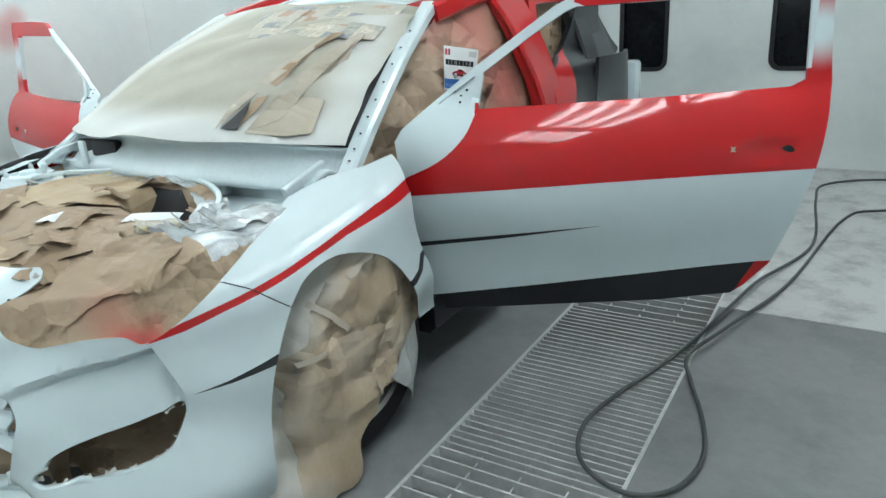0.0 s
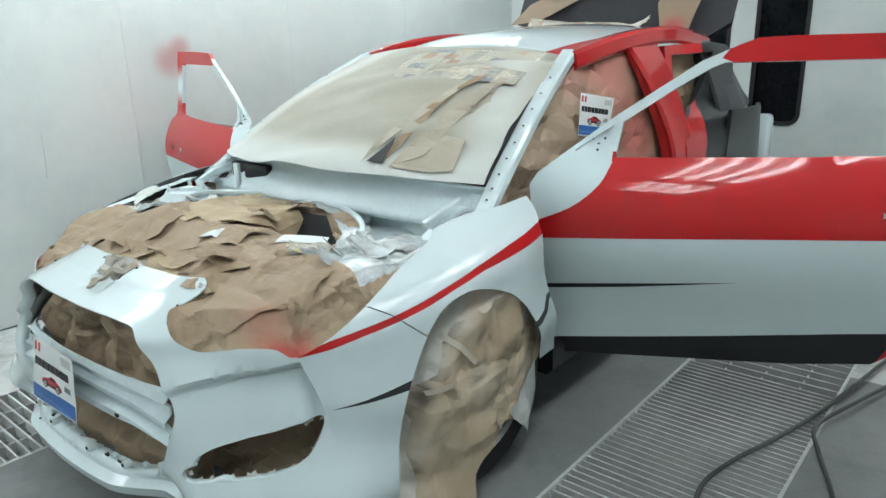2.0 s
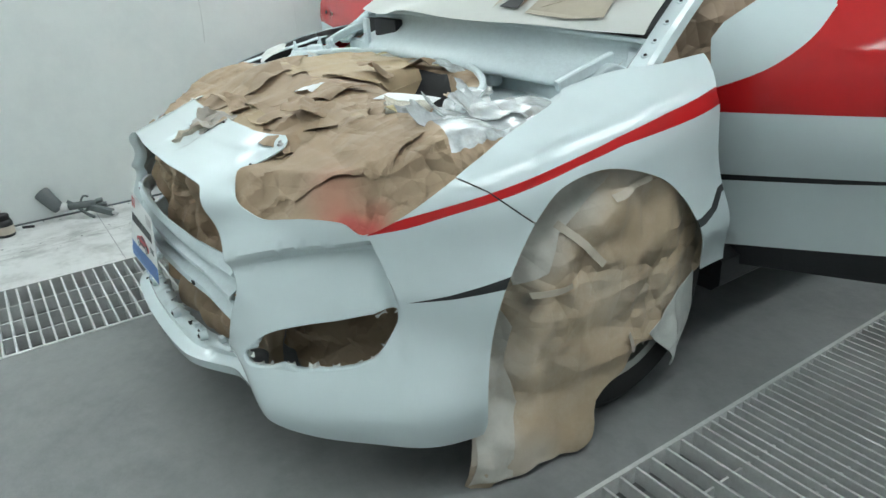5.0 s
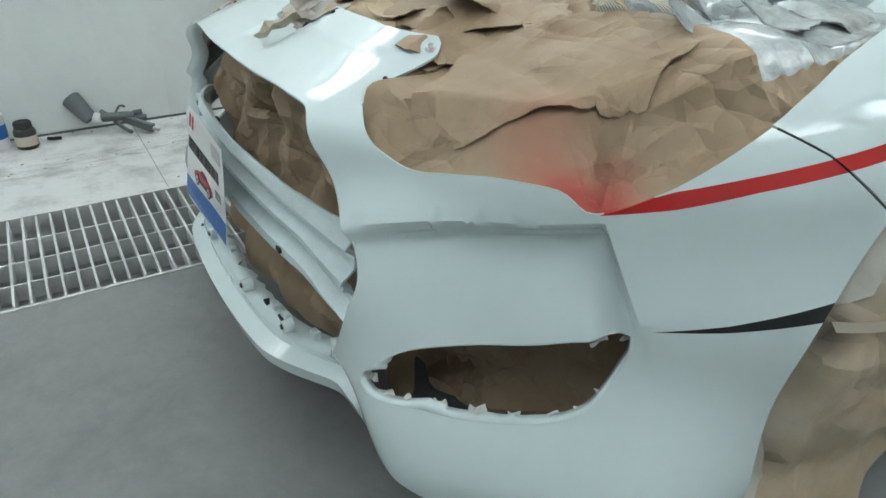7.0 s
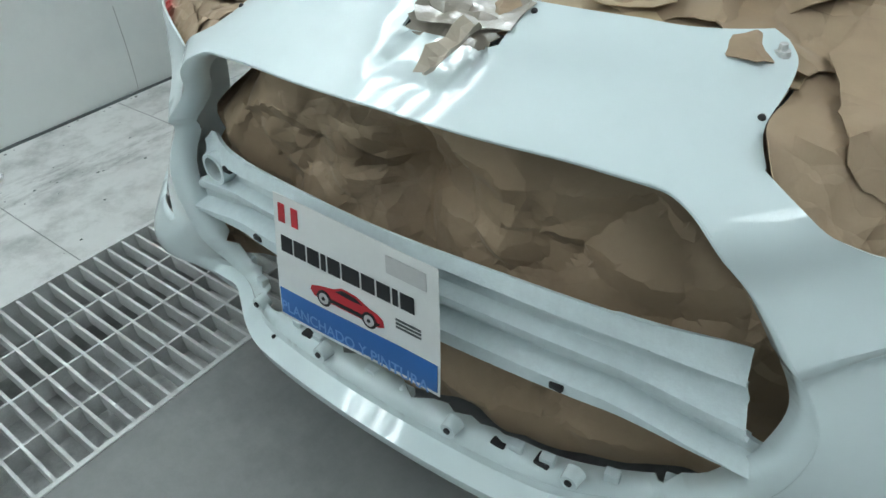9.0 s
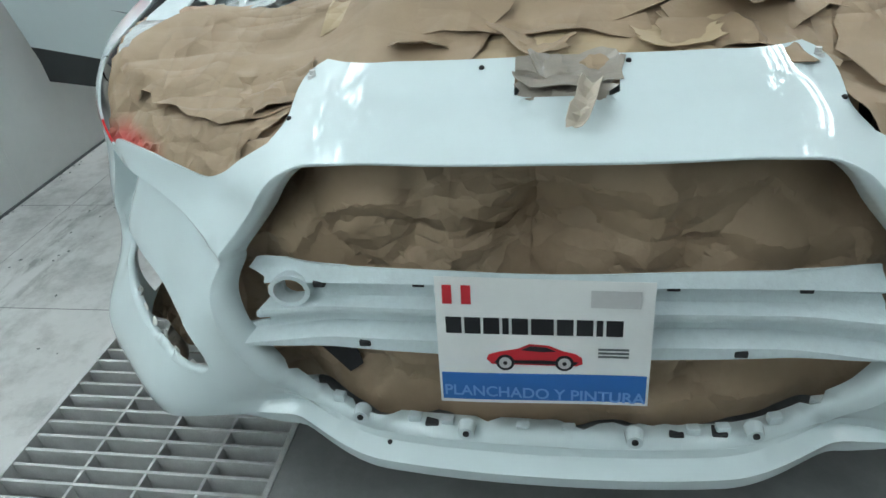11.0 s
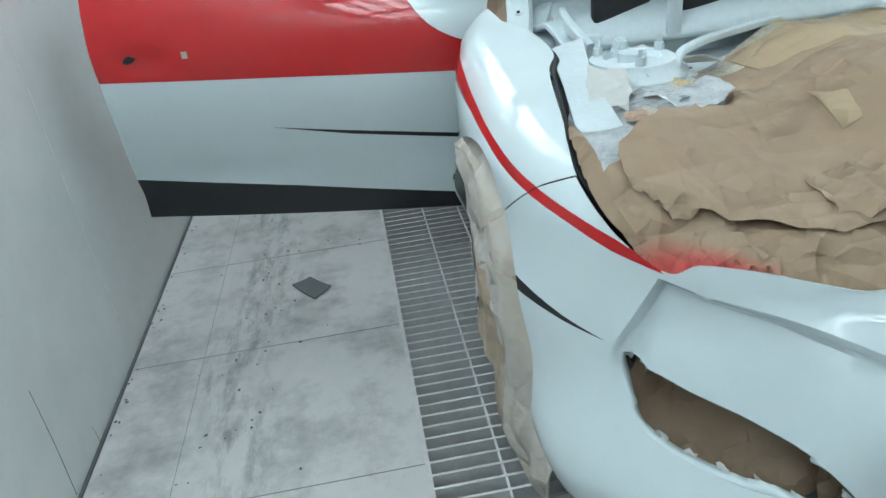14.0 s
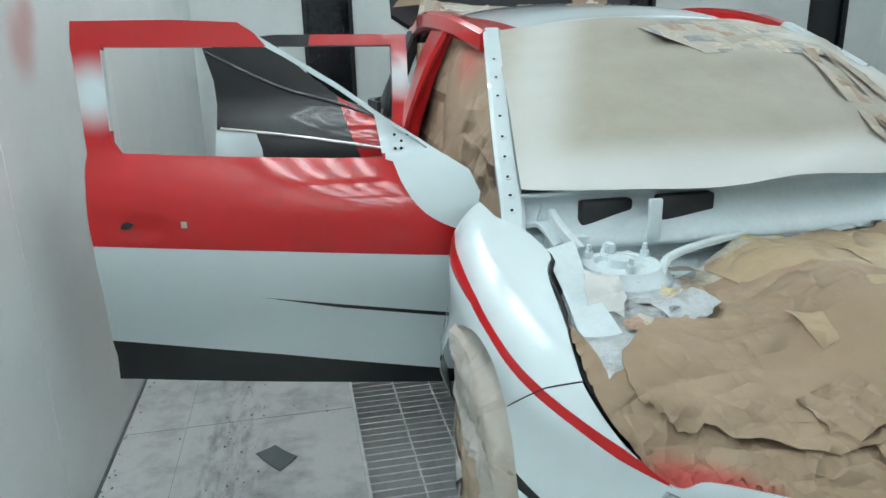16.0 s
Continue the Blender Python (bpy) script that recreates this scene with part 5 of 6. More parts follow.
def grille_paper(u, v):
    s, z = -.575 + 1.15 * u, .262 + .466 * v
    p = Vector(skin(s, min(z, .66), .05 + .04 * step01(v / .25) + .06 * step01((v - .55) / .45)))
    return Vector((p.x, p.y + .075 * crumple(p, .20, 5) + .032 * crumple(p, .09, 4) + .022, z))


paper("masking_paper", grid_sheet("masking_paper", grille_paper, 120, 50, KRAFT, None, "", thick=0, jitter=.3, angle=17), "creased brown masking paper behind the empty grille")
# the gap's darkness is put in as a dark sheet before the paper
skin_panel("grille_gap_sheet", lambda u, v: grille_paper(u, v) + Vector((0, -.012, 0)), [(.06, .26), (.10, .20), (.19, .12), (.215, .17), (.20, .24), (.12, .275)], BAY, CAR, "dark sheet standing in for the shaded gap in the grille paper", step=.02, thick=.001)
for s in (-.185, .19, .255):
    p = Vector(skin(s, .297, .03))
    boxed("flange_notch", (p.x - .011, p.y - .008, p.z - .004), (p.x + .011, p.y + .012, p.z + .003), BAY, bumper, "", .002)
for sg in (1, -1):
    def fog_paper(u, v):
        s, z = .52 + .42 * u, .27 + .265 * v
        p = Vector(skin(s, z, (.16 if sg > 0 else .10) + .06 * v + .05 * (1 - u)))
        q = p + Vector((0, .05, 0)) * crumple(p * 1.0, .10, 8 + sg)
        return Vector((sg * q.x, q.y, q.z))
    paper("masking_paper", grid_sheet("masking_paper", fog_paper, 34, 20, KRAFT, None, "", thick=0, jitter=.4, angle=14), "crumpled brown paper inside the fog lamp opening")
    # the dark space behind
    def fog_back(u, v):
        p = skin(.48 + .50 * u, .18 + .38 * v, .24)
        return (sg * p[0], p[1], p[2])
    grid_sheet("fog_lamp_void", fog_back, 24, 18, KRAFT, CAR, "dark brown paper deep in the fog lamp opening", jitter=.3, angle=14)


def screen_paper(u, v):
    p = Vector(windscreen(u, -.012 - .04 * math.sin(math.pi * u ** .7) * (1 - v) + .997 * v))
    return p + Vector((0, -.45, .9)).normalized() * (.030 + .010 * noise.noise(p * 3.1) + .030 * noise.noise(Vector((p.x * 1.6 + p.y, p.y * 7 - p.x * 2.5, 0))) * step01((u - .1) / .4) + .004 * crumple(p, .22, 3))


sp = paper("masking_paper", grid_sheet("masking_paper", screen_paper, 120, 80, SCREEN_PAPER, None, "", thick=0), "pale oversprayed paper taped over the windscreen")
NRM = Vector((0, -.45, .9)).normalized()


def on_screen(u, v, lift=.022):
    return Vector(windscreen(u, v)) + NRM * lift


def screen_piece(name, poly, mat, label="", lift=.022, wrinkle=.006, seed=1):
    return skin_panel(name, lambda a, b: on_screen(a, b, lift + wrinkle * crumple(Vector((a, b, 0)), .12, seed)), poly, mat, sp, label, step=.03, thick=.001)


screen_piece("torn_strip", [(.755, .03), (.77, .25), (.79, .5), (.84, .62), (.80, .62), (.742, .32), (.738, .12)], KRAFT, "", .036, .012, 5)
screen_piece("torn_strip", [(.775, .004), (.80, .30), (.84, .50), (.88, .64), (.90, .63), (.895, .50), (.915, .36), (.91, .20), (.925, .02), (.87, .0)], SCREEN_TAN, "", .036, .008, 6)
screen_piece("torn_strip", [(.80, .03), (.825, .28), (.86, .55), (.885, .60), (.89, .52), (.865, .30), (.84, .08)], SCREEN_TAN, "", .043, .012, 9)
screen_piece("torn_strip", [(.70, .01), (.72, .14), (.765, .34), (.80, .56), (.785, .60), (.73, .36), (.69, .12)], SCREEN_TAN, "", .040, .010, 8)
screen_piece("tear", [(.715, .012), (.758, .012), (.745, .12), (.735, .16), (.728, .09)], BAY, "dark tear in the paper", .041, .003, 7)
NEWSP = [([(.49, .585), (.60, .59), (.595, .93), (.37, .935)], 11), ([(.60, .60), (.735, .60), (.745, .94), (.595, .935)], 12), ([(.73, .60), (.93, .595), (.94, .95), (.745, .94)], 13)]
for poly, sd in NEWSP:
    screen_piece("newspaper_sheet", poly, NEWS, "coloured newspaper sheet", .030 + .0015 * (sd % 3), .003, sd)

# paper in the door openings, and the second sign
for sg in (1, -1):
    def side_paper(u, v):
        y0, y1 = 1.04 + 1.0 * v, 2.84 - .14 * v
        y = y0 + (y1 - y0) * u
        z = .80 + (.60 - .16 * (1 - u) * .4) * v
        x = .70 - .10 * v + .07 * u * u
        p = Vector((x, y, z))
        return Vector((sg * (x + .05 * crumple(p, .22, 9 + sg)), y, z))
    paper("masking_paper", grid_sheet("masking_paper", side_paper, 50, 36, SIDE_PAPER, None, "", thick=0), "brown paper hung over the door opening with red overspray")
    def low_paper(u, v):
        p = Vector((.69, 1.45 + 1.2 * u, .34 + .48 * v))
        return Vector((sg * (p.x + .04 * crumple(p, .2, 3 + sg)), p.y, p.z))
    paper("masking_paper", grid_sheet("masking_paper", low_paper, 40, 20, KRAFT, None, "", thick=0), "brown paper over the lower door opening")
    def rear_paper(u, v):
        p = Vector((.62 + .06 * (1 - v), 2.78 + .58 * u, .4 + .95 * v))
        return Vector((sg * (p.x + .03 * crumple(p, .2, 6)), p.y, p.z))
    paper("masking_paper", grid_sheet("masking_paper", rear_paper, 30, 30, KRAFT, None, "", thick=0), "brown paper over the rear door opening")

# tailgate paper
TG = lambda a, b, l=.05: Vector((a, 3.50 + .42 * b - l * .9, 1.44 + .88 * b + l * .43))
def tail_piece(poly, mat, label, seed, l=.03):
    return paper("tailgate_paper", skin_panel("tailgate_paper", lambda a, b: TG(a, b, l + .02 * crumple(Vector((a, b, 0)), .12, seed)), poly, mat, None, "", step=.03, thick=.001), label)


tail_piece([(.36, .0), (.52, .02), (.56, .28), (.62, .50), (.36, .50), (.30, .2)], TAIL_KRAFT, "brown paper strip taped on the raised tailgate", 3)
tail_piece([(-.72, .10), (-.50, .12), (-.2, .28), (-.02, .40), (-.1, .47), (-.3, .40), (-.6, .24)], TAIL_KRAFT, "red oversprayed brown paper on the raised tailgate", 4)
tail_piece([(-.60, .0), (-.30, .0), (-.28, .10), (-.56, .14)], NEWS, "newspaper taped at the tailgate edge", 5)
tail_piece([(-.5, -.02), (.1, -.02), (.08, .08), (-.45, .10)], PALE_PAPER, "pale paper along the roof end", 6, .05)

# crumpled sheets where the roof meets the tailgate
for i, (c, sx, sy, rot, mt) in enumerate((((-.36, 3.28, 1.50), .30, .16, (8, 4, 12), PALE_PAPER), ((-.05, 3.30, 1.515), .34, .18, (6, -3, -8), NEWS), ((.26, 3.27, 1.505), .26, .15, (10, -6, 16), PALE_PAPER), ((.12, 3.16, 1.525), .20, .10, (5, 0, 30), TAIL_KRAFT))):
    paper("masking_paper", scrap(c, sx, sy, rot, mt, None, 300 + i, .03, .08, "masking_paper"), "crumpled pale masking sheet lying on the roof end")

# wheel covers
COVER = [(1.07, .738), (.92, .725), (.78, .665), (.66, .56), (.60, .40), (.585, .22), (.54, .012), (.63, .008), (.72, .03), (.84, .012), (.885, .05), (.90, .14), (.99, .20), (1.04, .25), (1.10, .24), (1.20, .225), (1.28, .20), (1.30, .33), (1.36, .36), (1.365, .46), (1.32, .60), (1.22, .69)]
for sg in (1, -1):
    def cover(y, z):
        r = math.hypot(y - 1.07, z - .36)
        up_ = step01((z - .27) / .15)
        x = .945 - (1 - up_) * .35 * max(0, r - .24) ** 1.35 - up_ * 1.25 * max(0, r - .325) ** 1.1 - .03 * step01((.74 - y) / .1) * step01((z - .12) / .1) + .05 * step01((.22 - z) / .2) * step01((1.1 - y) / .3)
        x -= .27 * max(0, y - 1.13)
        p = Vector((x, y, z))
        calm = 1 - .85 * step01((r - .31) / .07) * up_
        fold = .040 * crumple((y * 1.5, z * .45, 0), .13, 4 + sg) + .020 * crumple((y * 1.2, z * .9, 0), .08, 8 + sg)
        return Vector((sg * (x + calm * (1 - 1.6 * max(0, y - 1.13)) * fold), y, z))
    wc = paper("wheel_cover", skin_panel("wheel_cover", cover, [tuple(p) for p in smooth_line(COVER, 3, True)], [COVER_KRAFT], None, "", step=.012, thick=.002, inward=(0, 1.07, .36), angle=50, jitter=.2), "crumpled brown paper and film draped over the front wheel")
    lift = lambda y, z: cover(y, z) + Vector((sg * .006, -.002, 0))
    skin_panel("film_flap", lift, [(1.08, .27), (1.20, .345), (1.31, .36), (1.33, .24), (1.285, .10), (1.25, .075), (1.19, .165), (1.11, .235)], [PALE_FILM], wc, "pale plastic flap", step=.013, thick=.001, inward=(0, 1.07, .36), angle=22)
    for strip in ([(.61, .45), (.68, .60), (.80, .68), (.92, .722), (1.06, .732), (1.19, .69), (1.25, .60), (1.23, .50), (1.12, .47), (1.0, .41), (.90, .43), (.84, .32), (.80, .15), (.76, .03), (.548, .016), (.59, .22)],) if sg < 0 else ([(.610, .43), (.655, .51), (.690, .40), (.668, .30), (.690, .20), (.650, .10), (.648, .02), (.548, .016), (.590, .22)], [(.745, .645), (.80, .69), (.90, .722), (.96, .715), (.88, .672), (.80, .61), (.76, .53), (.70, .50), (.70, .57)]):
        skin_panel("film_strip", lambda y, z: cover(y, z) + Vector((sg * (.005 + .010 * crumple((y, z * .6, 0), .03, 5 + sg)), -.002, 0)), strip, [MIST_FILM], wc, "white misted plastic film along the edge", step=.010, thick=.001, inward=(0, 1.07, .36), angle=30, jitter=.2)
    for a, b, w in (((.80, .63), (.90, .52), .018), ((.93, .67), (1.06, .69), .014), ((1.0, .30), (1.02, .24), .012), ((.72, .48), (.80, .50), .014)):
        d = np.array(b) - np.array(a)
        q = np.array((-d[1], d[0])) / np.hypot(*d) * w / 2
        skin_panel("tape_strip", lambda y, z: cover(y, z) + Vector((sg * .008, 0, 0)), [tuple(np.array(a) + q), tuple(np.array(a) - q), tuple(np.array(b) - q), tuple(np.array(b) + q)], [PALE_PAPER], wc, "masking tape strip", step=.02, thick=.001, inward=(0, 1.07, .36))

# ---------------------------------------------------------------- the sign in the grille and its twin in the cabin
def sign(m, w, h, label):
    """A sheet w by h, upright in its own x and z, looking along -y."""
    s = thing("paper_sign", (0, 0, 0), label, "sign", "shop signs")
    bow = lambda x, z: .006 * math.sin(x / w * 3) * math.cos(z / h * 2)
    def flatp(name, poly, mat, d, lab="", par=s, st=.03):
        return skin_panel(name, lambda a, b: (a, bow(a, b) - d, b), poly, mat, par, lab, step=st, thick=.0008, inward=(0, 5, 0))
    rect = lambda a, b, c, d: [(a * w - w / 2, b * h), (c * w - w / 2, b * h), (c * w - w / 2, d * h), (a * w - w / 2, d * h)]
    flatp("sheet", rect(0, 0, 1, 1), SIGN_WHITE, 0)
    flatp("blue_band", rect(.012, .03, .988, .255), SIGN_BLUE, .0012, "blue band")
    flatp("flag_bar", rect(.035, .80, .08, .94), SIGN_RED, .0012, "red flag bar")
    flatp("flag_bar", rect(.125, .80, .17, .94), SIGN_RED, .0012, "red flag bar")
    flatp("pale_block", rect(.72, .80, .94, .93), GREY_PALE, .0012, "pale grey printed block")
    a = .045
    for k in range(10):
        b = a + (.03 if k in (3, 8) else .105 if k == 5 else .076)
        flatp("title_bar", rect(a, .575, b, .70), SIGN_BLACK, .0012, "", s, .05)
        a = b + .014
    for k in range(3):
        flatp("text_bar", rect(.76, .46 - .03 * k, .90, .475 - .03 * k), GREY_CARD, .0012, "", s, .05)
    carp = [(.235, .375), (.26, .335), (.66, .325), (.69, .345), (.685, .395), (.655, .425), (.60, .445), (.53, .49), (.44, .50), (.385, .46), (.30, .435), (.245, .41)]
    flatp("printed_car", [(a * w - w / 2, b * h) for a, b in carp], SIGN_RED, .0012, "small printed red car")
    flatp("printed_window", [(a * w - w / 2, b * h) for a, b in ((.40, .452), (.445, .485), (.52, .478), (.565, .445), (.50, .44))], SIGN_BLACK, .0018, "dark printed window")
    flatp("printed_shade", [(a * w - w / 2, b * h) for a, b in ((.27, .345), (.655, .335), (.67, .36), (.50, .372), (.28, .366))], SIGN_BLACK, .0016, "dark printed sill")
    for cx in (.325, .605):
        for r, mt, dd in ((.0125, SIGN_BLACK, .002), (.0085, GREY_PALE, .0026), (.003, SIGN_BLACK, .0032)):
            flatp("printed_wheel", [(cx * w - w / 2 + r * math.cos(t), .35 * h + r * math.sin(t)) for t in np.linspace(0, 6.283, 14, endpoint=False)], mt, dd)
    fc = bpy.data.curves.new("lettering", "FONT")
    fc.body, fc.size, fc.align_x = "PLANCHADO Y PINTURA", .0235 * w / .28, "CENTER"
    fc.offset = .0004
    fo = bpy.data.objects.new("lettering", fc)
    scene.collection.objects.link(fo)
    fo.matrix_basis = pose(0, -.009, .075 * h, 90, 0, 0)
    bpy.context.view_layer.update()
    me = bpy.data.meshes.new_from_object(fo.evaluated_get(bpy.context.evaluated_depsgraph_get()))
    me.transform(fo.matrix_basis)
    bpy.data.objects.remove(fo)
    me.materials.clear()
    me.materials.append(SIGN_PALE)
    link_mesh("lettering", me, s, "pale blue outlined capital lettering")
    s.matrix_basis = m
    return s


GREY_PALE = material("sign_pale_grey", (0.5, 0.5, 0.5), 0.4, 0, 0.05, 10)
SIGN_PALE = material("sign_pale_blue", (0.14, 0.30, 0.62), 0.4, 0, 0.05, 10)
x = Vector((.274, -.004, .0)).normalized()
z = Vector((-.006, .026, .19)).normalized()
y = z.cross(x).normalized()
M = Matrix((x, y, x.cross(y))).transposed().to_4x4()
M.translation = Vector((-.008, .0835, .402))
sign(M, .283, .194, "white and blue paper shop sign on the bumper beam")
x = Vector((.05, .20, -.035)).normalized()
z = Vector((-.02, -.05, .17)).normalized()
y = z.cross(x).normalized()
M = Matrix((x, y, x.cross(y))).transposed().to_4x4()
M.translation = Vector((.715, 2.03, 1.04))
sign(M, .20, .17, "tilted white and blue paper sign inside the door opening")

# ---------------------------------------------------------------- things on the floor
def hose(pts, label, r=.008):
    return tagged(sweep("air_hose", pts, ring(r, 8), CABLE, None, "", n=8), label, "hose")


hose([(2.6, 5.1, .012), (2.29, 5.2, .012), (1.95, 4.95, .012), (1.93, 4.5, .012), (1.98, 3.6, .012), (1.80, 2.92, .03), (1.72, 2.50, .03), (1.64, 2.15, .014), (1.56, 1.86, .014), (1.496, 1.66, .014), (1.461, 1.45, .014), (1.509, 1.28, .014), (1.61, 1.195, .014), (1.722, 1.185, .012), (1.816, 1.274, .012), (1.848, 1.451, .012), (1.80, 1.664, .012), (1.712, 1.893, .012), (1.67, 2.05, .03), (1.76, 2.35, .035), (1.93, 3.0, .012), (2.10, 4.12, .012), (2.30, 4.40, .012), (2.9, 4.55, .012)], "grey rubber air hose looped on the floor and grating")
pad = [(-1.511, 1.737), (-1.45, 1.796), (-1.375, 1.69), (-1.432, 1.632)]
tagged(skin_panel("sanding_pad", lambda a, b: (a, b, -.002 + .012 * (abs(a + 1.44) / .07) ** 2), pad, GREY_CARD, step=.02, thick=.004), "grey square sanding pad on the pale floor", "sanding pad")


def lathe(name, prof, mat, parent, at, n=24, label=""):
    V = [(at[0] + r * math.cos(2 * math.pi * i / n), at[1] + r * math.sin(2 * math.pi * i / n), at[2] + z) for i in range(n) for r, z in prof]
    k = len(prof)
    F = [(i * k + j, ((i + 1) % n) * k + j, ((i + 1) % n) * k + j + 1, i * k + j + 1) for i in range(n) for j in range(k - 1)]
    return raw(name, V, F, mat, parent, label)


tower = lathe("strut_tower", [(.125, 0), (.115, .03), (.095, .042), (.088, .058), (.06, .062), (.055, .05), (.03, .05), (.028, .07), (.012, .074), (0, .074)], PRIMED, CAR, (-.60, .935, .80), 30, "white oversprayed strut tower")
for a in (20, 140, 260):
    bm = bmesh.new()
    bmesh.ops.create_cone(bm, cap_ends=True, segments=6, radius1=.011, radius2=.010, depth=.016, matrix=pose(-.60 + .075 * math.cos(radians(a)), .935 + .075 * math.sin(radians(a)), .868))
    bmesh.ops.create_cone(bm, cap_ends=True, segments=10, radius1=.006, radius2=.005, depth=.02, matrix=pose(-.60 + .075 * math.cos(radians(a)), .935 + .075 * math.sin(radians(a)), .882))
    part("tower_nut", bm, PRIMED, tower)
gun = thing("spray_gun", (-1.90, .08, -.006), "grey spray gun with paint cup lying by the wall", "spray gun")
GX, GY = -1.90, .06
lathe("cup", [(0, 0), (.028, 0), (.034, .02), (.040, .10), (.040, .115), (.034, .12), (0, .12)], GREY_CARD, gun, (0, 0, 0), 20).matrix_parent_inverse = gun.matrix_basis.inverted() @ pose(GX - .03, GY - .05, .055, 18, -38, 20)
for nm, pts, sec in (("gun_body", [(GX - .01, GY - .005, .062), (GX + .02, GY + .06, .066), (GX + .03, GY + .115, .062)], ring(.019, 10)), ("nozzle", [(GX - .03, GY - .035, .060), (GX - .01, GY - .005, .062)], ring(.024, 12)), ("air_cap_horn", [(GX - .036, GY - .05, .078), (GX - .025, GY - .03, .078)], bar(.012, .012)),
                     ("grip", [(GX + .02, GY + .075, .055), (GX + .06, GY + .125, .035), (GX + .10, GY + .175, .018)], bar(.026, .036)), ("trigger", [(GX + .012, GY + .035, .05), (GX + .045, GY + .06, .025), (GX + .075, GY + .09, .006)], bar(.010, .016)), ("fan_knob", [(GX + .03, GY + .115, .075), (GX + .036, GY + .15, .078)], ring(.011, 10)),
                     ("fluid_knob", [(GX + .03, GY + .115, .052), (GX + .038, GY + .165, .05)], ring(.013, 10)), ("hook", [(GX + .005, GY + .05, .082), (GX + .0, GY + .07, .105), (GX + .01, GY + .09, .10)], ring(.005, 6)), ("air_inlet", [(GX + .10, GY + .175, .018), (GX + .115, GY + .195, .012)], ring(.009, 8)), ("cup_neck", [(GX - .005, GY + .02, .065), (GX - .02, GY - .01, .085)], ring(.013, 10))):
    sweep(nm, pts, sec, GREY_CARD if nm not in ("nozzle", "air_inlet") else STEEL, gun, n=3)
jar = thing("paint_jar", (-1.88, -.245, -.006), "small black paint jar with pale label", "jar")
lathe("jar", [(0, 0), (.038, 0), (.042, .006), (.042, .07), (.036, .082), (.03, .086)], BLACK, jar, (-1.88, -.245, -.006))
lathe("lid", [(.034, .084), (.034, .105), (.03, .11), (0, .11)], RUBBER, jar, (-1.88, -.245, -.006))
lathe("label", [(.0426, .015), (.0426, .055)], PALE_PAPER, jar, (-1.88, -.245, -.006), 24, "pale paper label")
can = thing("paint_can", (-1.93, -.355, -.006), "white tin can with blue label by the wall", "can")
lathe("can", [(0, 0), (.05, 0), (.052, .004), (.05, .01), (.05, .13), (.053, .134), (.05, .14), (0, .137)], SIGN_WHITE, can, (-1.93, -.355, -.006))
lathe("label", [(.0508, .045), (.0508, .10)], SIGN_BLUE, can, (-1.93, -.355, -.006), 24, "blue printed label")
tagged(sweep("marker_pen", [(-1.93, -.17, .002), (-1.91, -.12, .002)], ring(.007, 8), RUBBER, None, n=1), "short black marker pen on the floor", "pen")

# wall sheet seams and thin strips along the wall foot
for y in (-2.4, -1.2, -.17, .35, 1.45, 2.65, 3.85):
    tagged(boxed("wall_seam", (WX, y - .002, 0), (WX + .0015, y + .002, CZ), WALL), "raised seam between wall sheets", "seam", "", "structure")
tagged(boxed("wall_foot_strip", (WX, FY, -.006), (WX + .008, BY, .002), GREY_CARD), "thin dark strip at the wall foot", "trim", "", "structure")
tagged(boxed("wall_foot_strip", (WX, BY - .012, -.006), (WL, BY, .03), PALE_FLOOR), "pale strip at the foot of the end wall", "trim", "", "structure")

# ---------------------------------------------------------------- gratings
def grating(x0, x1, label, runs, longs, lower):
    g = thing("grating", ((x0 + x1) / 2, 1.0, 0), label, "grating")
    tagged(g, kind="structure")
    for x in (x0 + .006, x1 - .006):
        boxed("edge_bar", (x - .006, -1.6, -.05), (x + .006, BY, .003), STEEL, g)
    for a, b in longs:
        boxed("long_bar", (a - .003, b[0], -.055), (a + .003, b[1], lower), STEEL, g)
    slat = None
    for y0, y1, pitch, w in runs:
        y = y0
        while y < y1:
            if slat is None:
                slat = boxed("slat", (x0 + .012, -.0035, -.045), (x1 - .012, .0035, -.001), STEEL, g)
                me = slat.data
                slat.matrix_parent_inverse = g.matrix_basis.inverted()
                slat.location = (0, y, 0)
            else:
                o = new("slat", me)
                o.parent, o.matrix_parent_inverse = g, g.matrix_basis.inverted()
                o.location = (0, y, 0)
            y += pitch
    return g


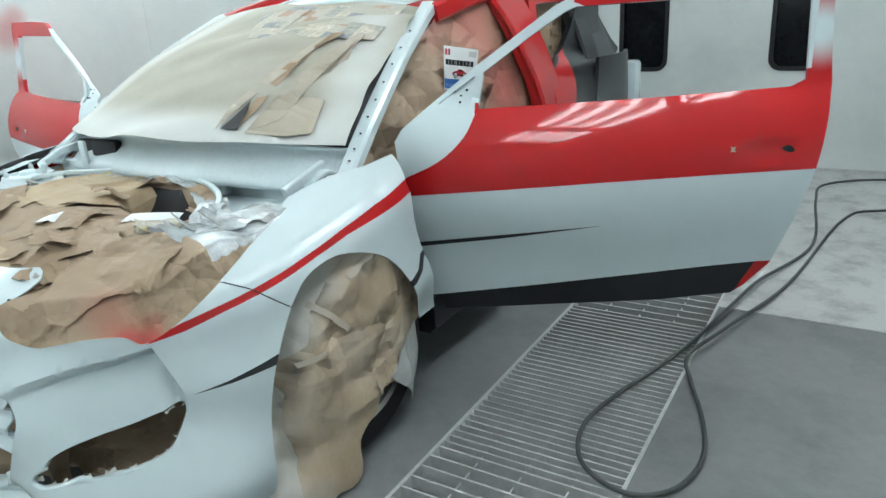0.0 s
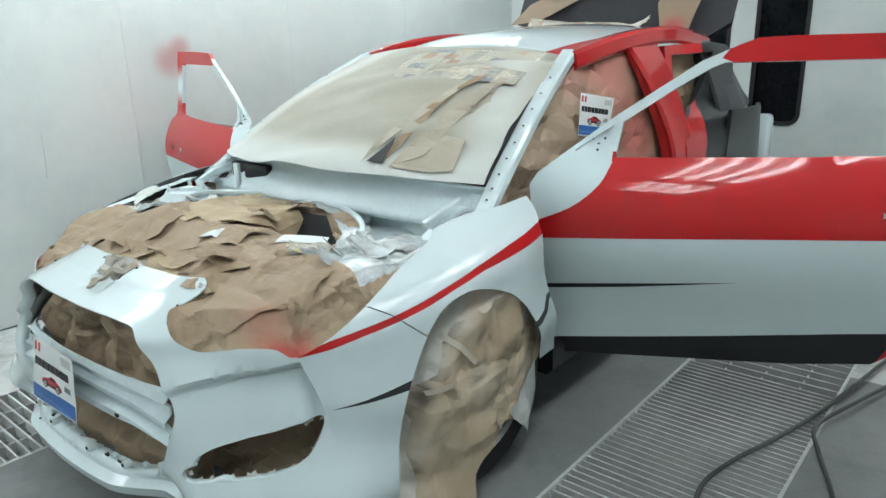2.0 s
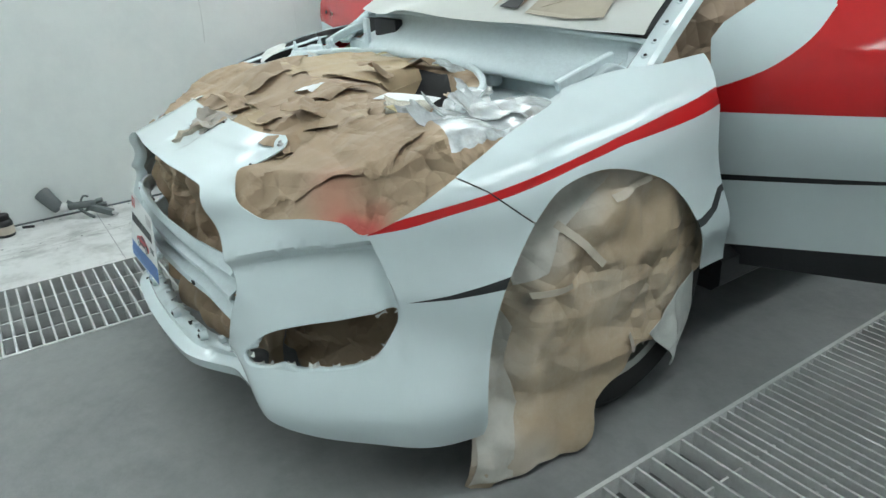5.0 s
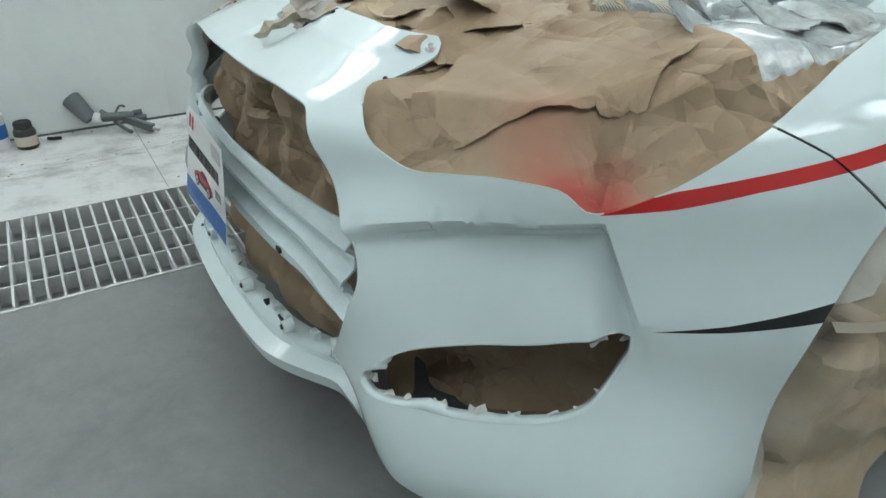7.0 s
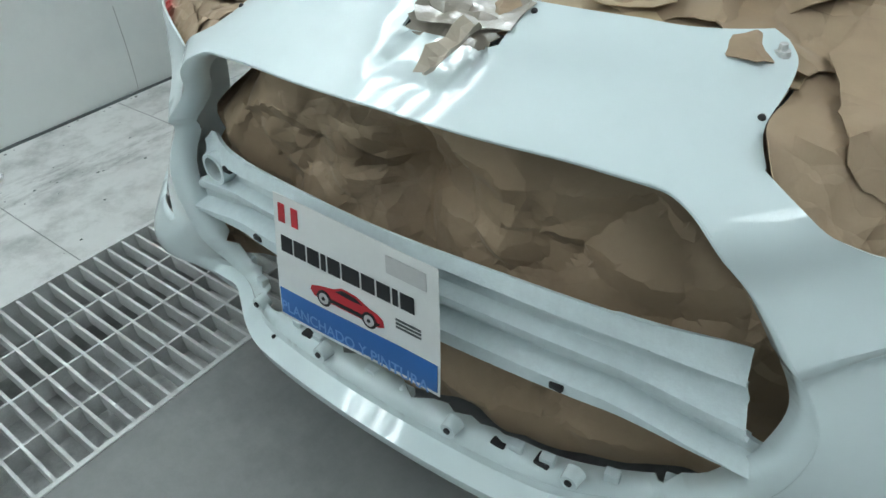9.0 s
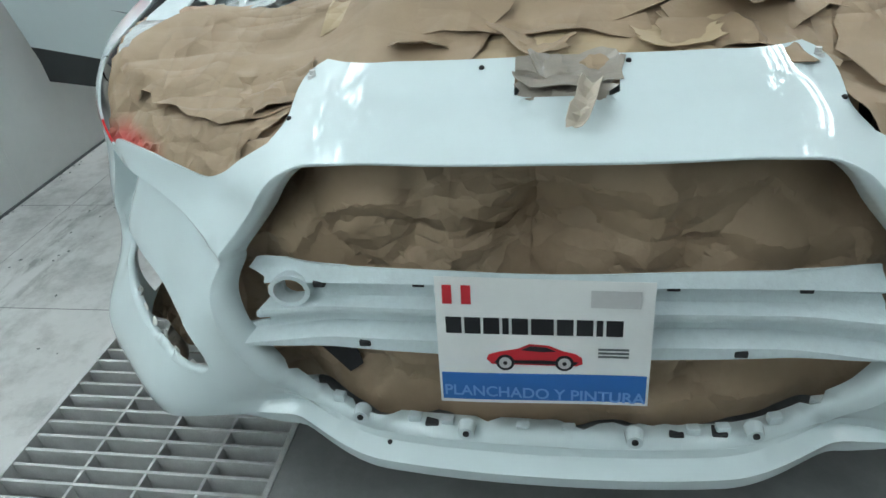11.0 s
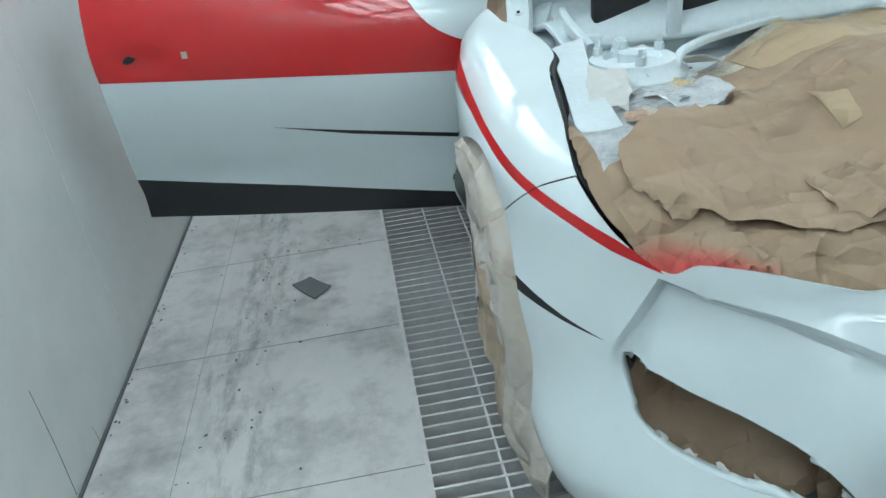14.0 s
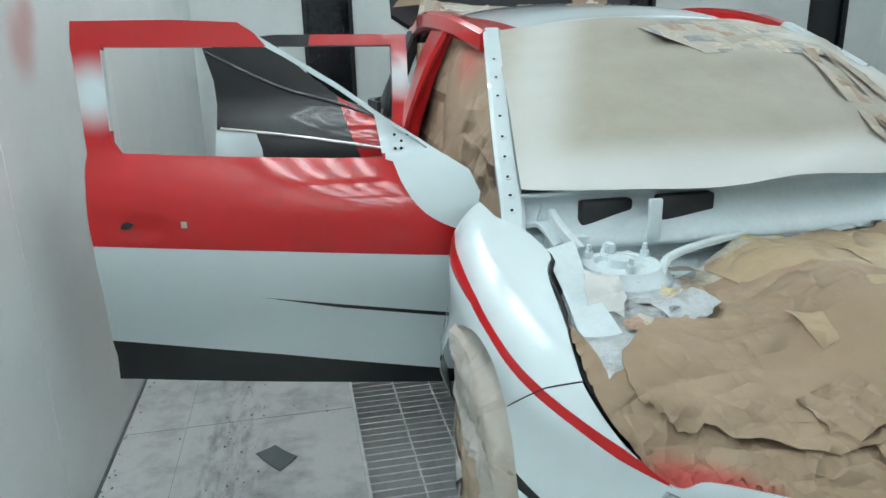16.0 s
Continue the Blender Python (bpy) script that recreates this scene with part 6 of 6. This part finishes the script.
grating(RX0, RX1, "dusty steel floor grating over the exhaust pit", [(-1.464, 3.3, .0415, .005)], [(x, (-1.6, BY)) for x in (-.98, -.835, -.70)], -.003)
grating(LX0, LX1, "dusty steel floor grating over the exhaust pit", [(-.214, 1.13, .057, .005), (1.15, 2.38, .035, .005), (2.44, 4.2, .07, .005)], [(LX0 + .62 * k / 4, (-1.6, BY)) for k in (1, 2, 3)], -.02)
for y in (.78, 1.395, 2.0, .17, -.45, 2.6):
    tagged(boxed("floor_joint", (WX + .012, y - .0015, -.0055), (RX0, y + .0015, -.0048), CONCRETE), "thin dark joint between floor plates", "joint", "", "structure")
tagged(boxed("floor_joint", (-1.774, .78, -.0055), (-1.7725, 4.0, -.0049), CONCRETE), "thin dark joint between floor plates", "joint", "", "structure")

# scratches on the wall and specks of dried paint on the pale floor
for a, b in (((.894, .322), (.882, .01)), ((.918, 1.008), (.91, .774)), ((1.066, .061), (1.073, .003))):
    tagged(sweep("wall_scratch", [(WX + .0005, *a), (WX + .0005, (a[0] + b[0]) / 2 + .004, (a[1] + b[1]) / 2), (WX + .0005, *b)], ring(.0007, 5), GREY_CARD, None, n=3), "thin grey scratch on the booth wall", "scratch", "", "structure")
RND = random.Random(8)
V, F = [], []
for k in range(260):
    lane = RND.random() < .55
    x = -1.62 + RND.gauss(0, .08) if lane else (WX + .012 + abs(RND.gauss(0, .02)) if RND.random() < .6 else RND.uniform(WX + .02, RX0 - .02))
    y, r, o = RND.uniform(-.9, 3.2), RND.uniform(.0015, .006), len(V)
    x = min(max(x, WX + .01), RX0 - .02)
    n = RND.choice((4, 5, 6))
    V += [(x + r * RND.uniform(.6, 1.3) * math.cos(6.283 * i / n), y + r * RND.uniform(.6, 1.6) * math.sin(6.283 * i / n), -.0055) for i in range(n)] + [(x, y, -.0055 + r * RND.uniform(.3, .7))]
    F += [(o + i, o + (i + 1) % n, o + n) for i in range(n)]
tagged(raw("floor_debris", V, F, GREY_CARD, None, "", False), "grey specks of dried paint and grit on the pale floor", "debris", "", "stuff")
